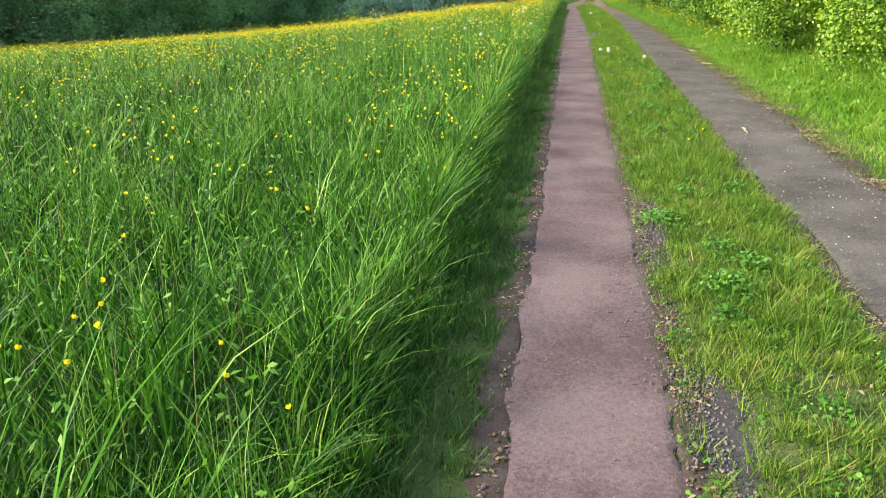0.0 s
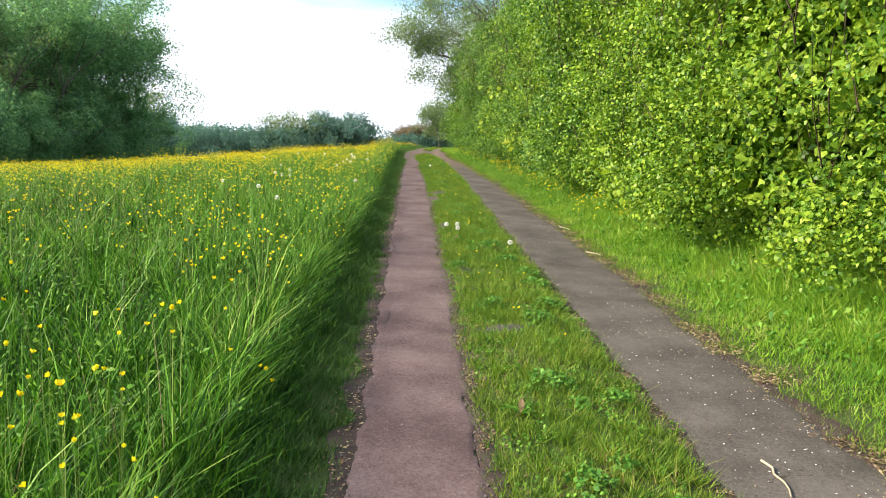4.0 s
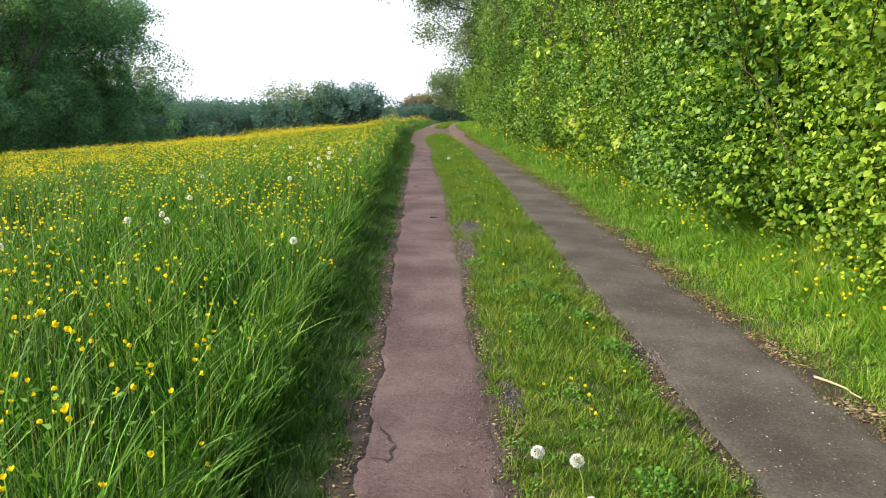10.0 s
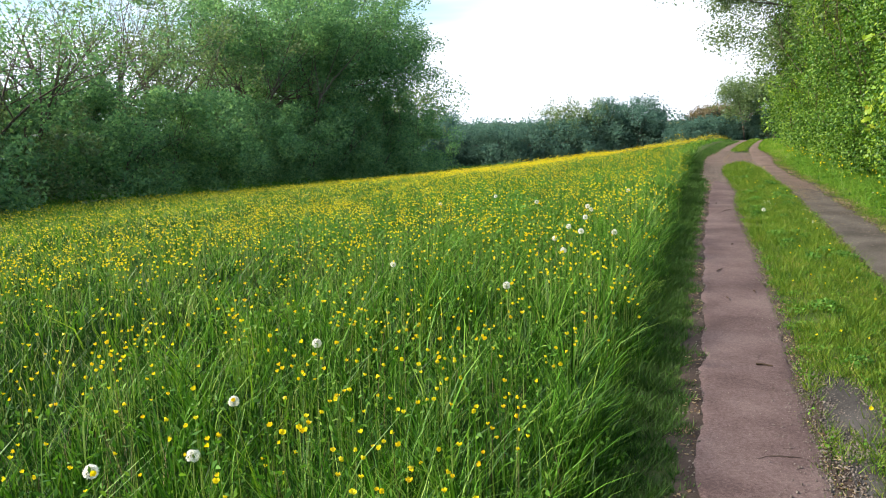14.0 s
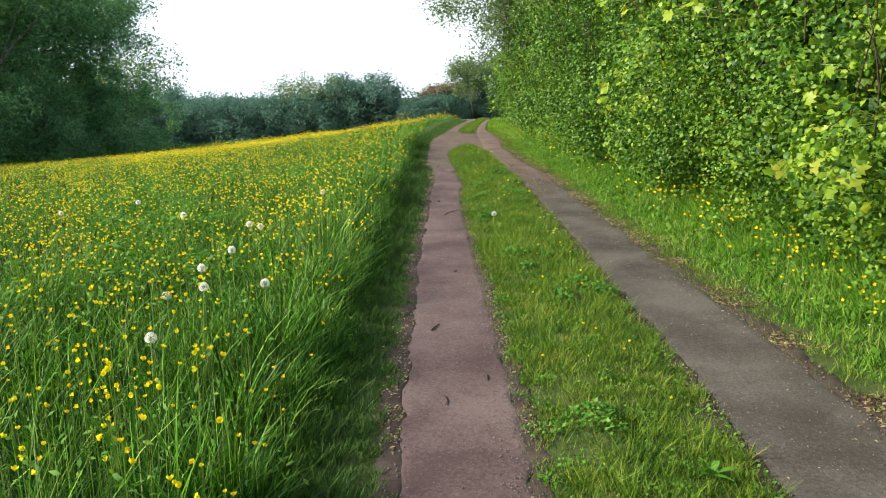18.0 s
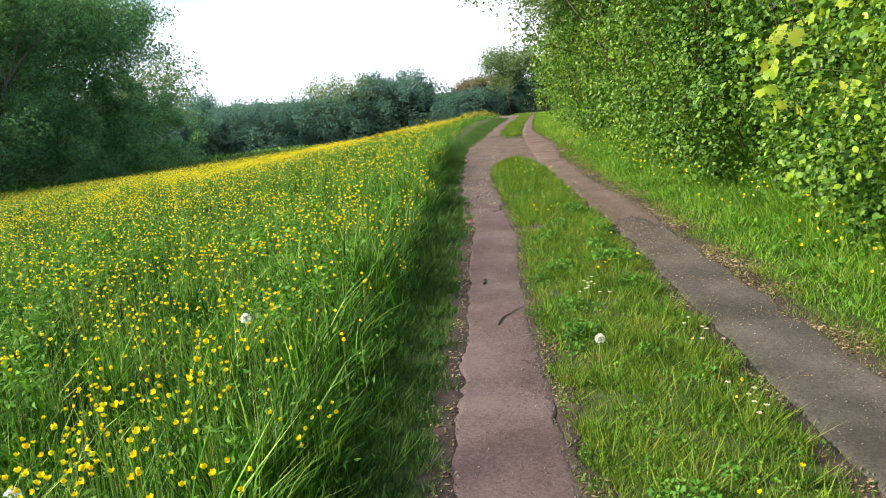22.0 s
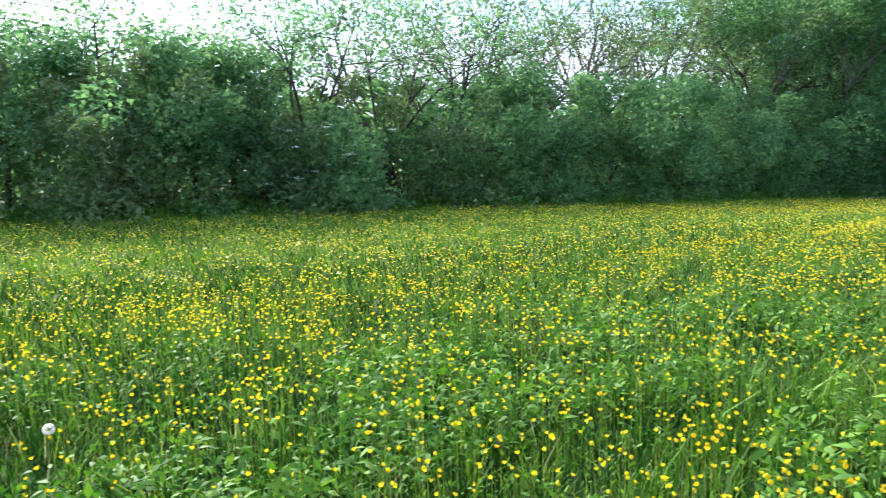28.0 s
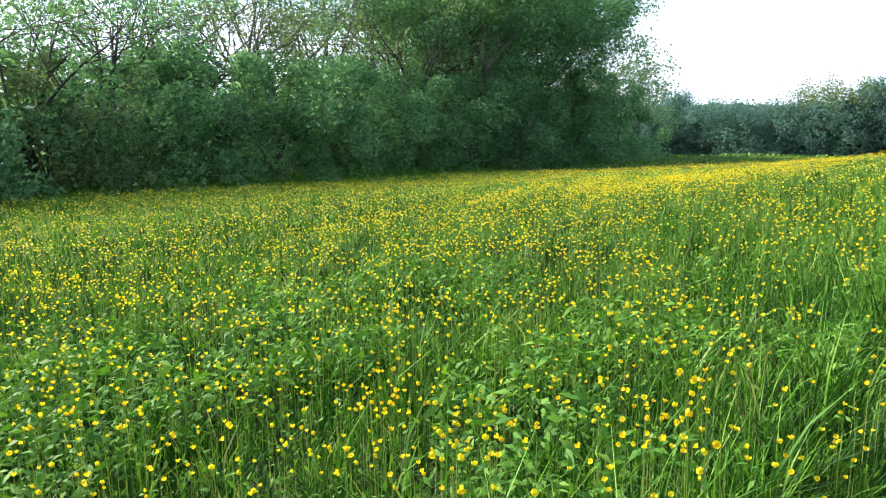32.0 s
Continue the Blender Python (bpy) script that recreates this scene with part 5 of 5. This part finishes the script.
grit.append(stones(grey_left(y) + 0.03 + np.abs(sr.normal(size=len(y))) * 0.2, y, 0.0095, 0.2, 0.005))
x, y = near_edge(red_right, -31, RED_END, 5200, -1, 0.09)
keep = field(x * 0.3, y, 1.6, 111) > 0.4
grit.append(stones(x[keep], y[keep], 0.0075, 0.2, 0.009))
for cx, cy, rx, ry in PATCHES:
    n = int(2600 * rx * ry * 4)
    a, q = sr.uniform(0, 6.28, n), np.sqrt(sr.uniform(0, 1.2, n))
    grit.append(stones(cx + rx * q * np.cos(a), cy + ry * q * np.sin(a), 0.011))
stuff("gravel", join(*grit), STONE, "loose grey grit and small stones on the tracks", "gravel")


def rubble_stone(seed):
    """A broken stone, rounded and half sunk."""
    r = np.random.default_rng(seed)
    a = np.linspace(0, 2 * np.pi, 8, endpoint=False)
    rows = [np.stack([np.cos(a) * q * r.uniform(0.75, 1.2, 8), np.sin(a) * q * r.uniform(0.6, 1.0, 8), np.full(8, z) + r.normal(size=8) * 0.06], -1) for q, z in ((1.0, -0.3), (0.95, 0.15), (0.55, 0.42))]
    v = np.concatenate(rows + [np.array([[0, 0, 0.46]])])
    f = []
    for k in range(8):
        j = (k + 1) % 8
        f += [[k, j, 8 + j], [k, 8 + j, 8 + k], [8 + k, 8 + j, 16 + j], [8 + k, 16 + j, 16 + k], [16 + k, 16 + j, 24]]
    return mesh_of("stone", v, np.array(f))


STONES = [rubble_stone(500 + k) for k in range(6)]
for k in range(280):
    sy = RED_END - 0.25 + 9.0 * sr.uniform() ** 1.3
    sx = float(red_left(sy)) + float(worn_right(sy) - red_left(sy)) * sr.uniform(0.02, 0.98)
    size = sr.uniform(0.012, 0.034)
    ob = part("stone", STONES[k % 6], STONE, worn)
    ob.matrix_basis = pose(sx, sy, float(track_z(sy)) + 0.003, sr.uniform(-15, 15), sr.uniform(-15, 15), sr.uniform(0, 360)) @ Matrix.Diagonal((size, size, size * sr.uniform(0.5, 0.9), 1))


# ---- cracks in the reddish track ----
def crack(points, width, seed):
    """A ragged open crack filled with dark earth."""
    r = np.random.default_rng(seed)
    p = np.array(points, float)
    run = np.concatenate([[0], np.cumsum(np.linalg.norm(np.diff(p, axis=0), axis=1))])
    q = np.linspace(0, run[-1], max(8, int(run[-1] / 0.035)))
    x, y = np.interp(q, run, p[:, 0]), np.interp(q, run, p[:, 1])
    x, y = x + r.normal(size=len(q)) * 0.008, y + r.normal(size=len(q)) * 0.008
    dx, dy = np.gradient(x), np.gradient(y)
    n = np.hypot(dx, dy) + 1e-6
    w = width * r.uniform(0.3, 1.3, len(q)) * np.clip(np.minimum(q, run[-1] - q) / 0.05, 0.1, 1)
    z = track_z(y) + 0.0088
    v = np.stack([np.stack([x - dy / n * w, y + dx / n * w, z], -1), np.stack([x + dy / n * w, y - dx / n * w, z], -1)], 1).reshape(-1, 3)
    i = np.arange(len(q) - 1) * 2
    f = np.stack([i, i + 1, i + 3, i + 2], -1)
    return part("crack", mesh_of("crack", v, f), EDGE_SOIL, red, "dark ragged crack")


for k, (points, width) in enumerate((
        (((-0.045, -11.486), (0.051, -11.413), (0.168, -11.427)), 0.006),
        (((0.27, -10.5), (0.30, -11.08), (0.28, -11.78), (0.24, -12.38)), 0.007),
        (((-0.289, -16.15), (-0.19, -16.20), (-0.187, -16.05), (-0.25, -15.85)), 0.006),
        (((-0.285, -17.0), (-0.267, -17.37), (-0.234, -17.56), (-0.255, -17.8)), 0.006),
        (((0.25, -13.23), (0.24, -13.9), (0.25, -14.68)), 0.006),
        (((-0.215, -20.5), (-0.237, -20.9)), 0.005),
        (((0.042, -3.587), (0.153, -3.727)), 0.005),
        (((-0.02, 0.02), (0.08, -0.05), (0.16, -0.02)), 0.007),
        (((0.05, -25.3), (0.12, -25.5), (0.21, -25.45)), 0.004))):
    crack(points, width, 700 + k)


# ---- twigs and straws lying on the tracks ----
def twig(x0, y0, x1, y1, radius, material, label, seed, high=0.0):
    r = np.random.default_rng(seed)
    a, b = np.array([x0, y0]), np.array([x1, y1])
    side = np.array([-(b - a)[1], (b - a)[0]])
    pts = []
    for k in range(6):
        q = k / 5
        p = a + (b - a) * q + side * (0.10 * math.sin(q * 3.1) + r.normal() * 0.02)
        z = max(float(ground_z(p[0], p[1])), float(track_z(p[1])) + 0.010) + radius * 0.6 + high * 4 * q * (1 - q)
        pts.append(np.array([p[0], p[1], z]))
    mid = pts[0]
    segs = [(pts[k] - mid, pts[k + 1] - mid, radius * (1 - 0.1 * k), radius * (0.9 - 0.1 * k)) for k in range(5)]
    ob = part("twig", mesh_of("twig", *tubes(segs, 6), True), material)
    ob.location = mid
    return tagged(ob, label, "twig", "fallen twigs")


twig(-0.053, -2.98, 0.13, -2.637, 0.0045, TWIG, "dark curved twig lying on the reddish track", 1)
twig(-0.168, -7.253, -0.116, -7.132, 0.006, TWIG, "short dark twig lying on the reddish track", 2)
twig(-0.128, -2.02, -0.122, -1.88, 0.007, TWIG, "short dark twig lying on the reddish track", 3)
twig(0.036, -10.074, 0.133, -10.094, 0.008, TWIG, "short dark twig lying on the reddish track", 4)
twig(0.0, -5.72, 0.025, -5.69, 0.006, TWIG, "dark stub of bark lying on the reddish track", 5)
twig(1.486, -23.015, 1.451, -23.358, 0.006, PALETWIG, "pale bleached twig lying on the grey track", 6)
twig(1.95, -17.37, 2.09, -17.55, 0.009, PALETWIG, "pale bleached twig at the verge's edge", 7)
twig(2.06, -15.2, 2.14, -15.5, 0.008, PALETWIG, "pale bleached twig at the verge's edge", 8)
twig(0.36, -0.95, 0.24, -0.9, 0.004, PALETWIG, "pale straw lying across the track's edge", 9)
twig(-0.10, -8.3, -0.09, -8.42, 0.004, TWIG, "short dark twig lying on the reddish track", 10)
twig(0.12, -8.0, 0.13, -8.1, 0.004, TWIG, "short dark twig lying on the reddish track", 11)


# ---- dandelion clocks ----
def dandelion_clock(seed, tall_by, full=1.0):
    """A stalk with a ball of seeds, each a thread with its tuft."""
    r = np.random.default_rng(seed)
    root = tagged(new("dandelion_clock"), "white fluffy dandelion seed head on a bare stalk", "dandelion", "dandelion clocks")
    top = np.array([r.normal() * 0.03, r.normal() * 0.03, tall_by])
    part("stalk", mesh_of("stalk", *tubes([((0, 0, -0.05), top * 0.5 + (0.01, 0, 0), 0.0035, 0.003), (top * 0.5 + (0.01, 0, 0), top, 0.003, 0.0025)], 6), True), STEM, root)
    n = 170
    d = r.normal(size=(n, 3))
    d /= np.linalg.norm(d, axis=1, keepdims=True)
    d = d[d[:, 2] > -0.75 * full]
    c = top + d * 0.023 * r.uniform(0.78, 1.05, (len(d), 1))
    tufts = []
    for k in range(len(d)):
        u = np.cross(d[k], (0.3, 0.5, 0.8))
        u /= np.linalg.norm(u)
        w = np.cross(d[k], u)
        for q in range(3):
            a = q * 2.1 + k
            e = (u * math.cos(a) + w * math.sin(a)) * 0.010
            tufts.append((c[k] - e * 0.2, c[k] + e, c[k] + e * 0.9 + d[k] * 0.004))
    v = np.array(tufts).reshape(-1, 3)
    part("seed_head", mesh_of("seed_head", v, np.arange(len(v)).reshape(-1, 3)), FLUFF, root, "white fluffy seed ball")
    part("core", mesh_of("core", *tubes([(top - (0, 0, 0.004), top + (0, 0, 0.006), 0.006, 0.003)], 6), True), STEM, root)
    return root


CLOCKS = ((-1.635, -7.17), (-1.42, -7.98), (-1.64, -7.73), (-1.09, -7.72), (-1.51, -6.9), (-1.69, -5.5), (-1.45, -8.61), (-2.31, -5.23), (-2.33, -12.16), (-1.61, -9.93), (-1.66, -5.99), (-2.92, -8.85), (-2.10, -12.87), (-2.31, -13.1), (-1.02, -13.7), (-2.37, -11.39), (-2.01, -16.03), (-3.02, -13.55), (-1.65, -16.92), (-3.31, -3.94), (-4.26, -3.61), (-1.32, -3.96))
clock_src = [dandelion_clock(200 + k, h) for k, h in enumerate((0.44, 0.50, 0.40))]
for k, (x, y) in enumerate(CLOCKS):
    m = pose(x, y, float(ground_z(x, y)), 0, 0, k * 77)
    if k < 3:
        clock_src[k].matrix_basis = m
    else:
        copy_thing(clock_src[k % 3], m)
low_src = dandelion_clock(210, 0.14)
for k, (x, y) in enumerate(((0.41, -16.36), (0.49, -16.75), (0.97, -17.85), (0.455, -3.74), (0.54, -16.5))):
    m = pose(x, y, float(ground_z(x, y)), 0, 0, k * 77)
    if k == 0:
        low_src.matrix_basis = m
    else:
        copy_thing(low_src, m)


# ---- dandelion plants and daisies between the tracks ----
def dandelion_plant(seed):
    """A rosette of long leaves with yellowed ones among them."""
    r = np.random.default_rng(seed)
    root = tagged(new("dandelion_plant"), "flat rosette of long ragged dandelion leaves", "dandelion", "dandelion plants")
    for k in range(9):
        a, ln = k * 0.7 + r.uniform(-0.2, 0.2), r.uniform(0.05, 0.13)
        rows = []
        for q in np.linspace(0, 1, 7):
            w = 0.012 * math.sin(min(1, q * 1.15 + 0.08) * 3.0) * (0.65 if int(q * 12) % 2 else 1.1) + 0.002
            z = 0.012 + (0.05 + 0.03 * (k % 3)) * q * (1 - 0.6 * q)
            ca, sa = math.cos(a), math.sin(a)
            rows += [(ca * ln * q - sa * w, sa * ln * q + ca * w, z + 0.004), (ca * ln * q, sa * ln * q, z), (ca * ln * q + sa * w, sa * ln * q - ca * w, z + 0.004)]
        f = []
        for i in range(6):
            o = 3 * i
            f += [[o, o + 1, o + 4], [o, o + 4, o + 3], [o + 1, o + 2, o + 5], [o + 1, o + 5, o + 4]]
        part("leaf", mesh_of("leaf", np.array(rows), np.array(f), True), STRAW if k in (2, 6) and seed % 2 else HERB, root)
    return root


plant_src = [dandelion_plant(221), dandelion_plant(222)]
for k, (x, y) in enumerate(((0.47, -16.95), (0.62, -17.35), (0.98, -17.75), (0.45, -3.25), (0.44, -0.75), (0.95, -9.2), (0.48, -22.6), (0.7, -1.7))):
    m = pose(x, y, float(ground_z(x, y)) + 0.01, 0, 0, k * 61)
    if k < 2:
        plant_src[k].matrix_basis = m
    else:
        copy_thing(plant_src[k % 2], m)


def daisy(seed):
    r = np.random.default_rng(seed)
    root = tagged(new("daisy"), "small white daisy in the short grass", "daisy", "daisies")
    part("stalk", mesh_of("stalk", *tubes([((0, 0, -0.02), (0.004, 0, 0.085), 0.0015, 0.0012)], 5), True), STEM, root)
    c = np.array([0.004, 0, 0.088])
    v, f = [], []
    for k in range(12):
        a = k * 2 * math.pi / 12
        for rad, da in ((0.003, 0), (0.010, -0.2), (0.010, 0.2), (0.013, 0)):
            v.append(c + np.array([math.cos(a + da) * rad, math.sin(a + da) * rad, 0.002 * rad / 0.013]))
        o = 4 * k
        f += [[o, o + 1, o + 2], [o + 1, o + 3, o + 2]]
    part("petals", mesh_of("petals", np.array(v), np.array(f)), DAISY, root, "white petals")
    part("eye", mesh_of("eye", *tubes([(c, c + (0, 0, 0.003), 0.004, 0.002)], 8), True), PETAL, root, "yellow eye")
    return root


dz = daisy(1)
for k in range(38):
    cx, cy = ((0.56, -2.55), (0.99, -4.39), (1.05, -3.47), (0.56, -2.55))[k % 4]
    x, y = (cx + sr.normal() * 0.07, cy + sr.normal() * 0.14) if k < 24 else (2.1 + sr.uniform(0, 0.6), sr.uniform(-9, 1))
    m = pose(x, y, float(ground_z(x, y)) + (0.0 if k < 24 else 0.1), 0, 0, k * 50)
    if k == 0:
        dz.matrix_basis = m
    else:
        copy_thing(dz, m)
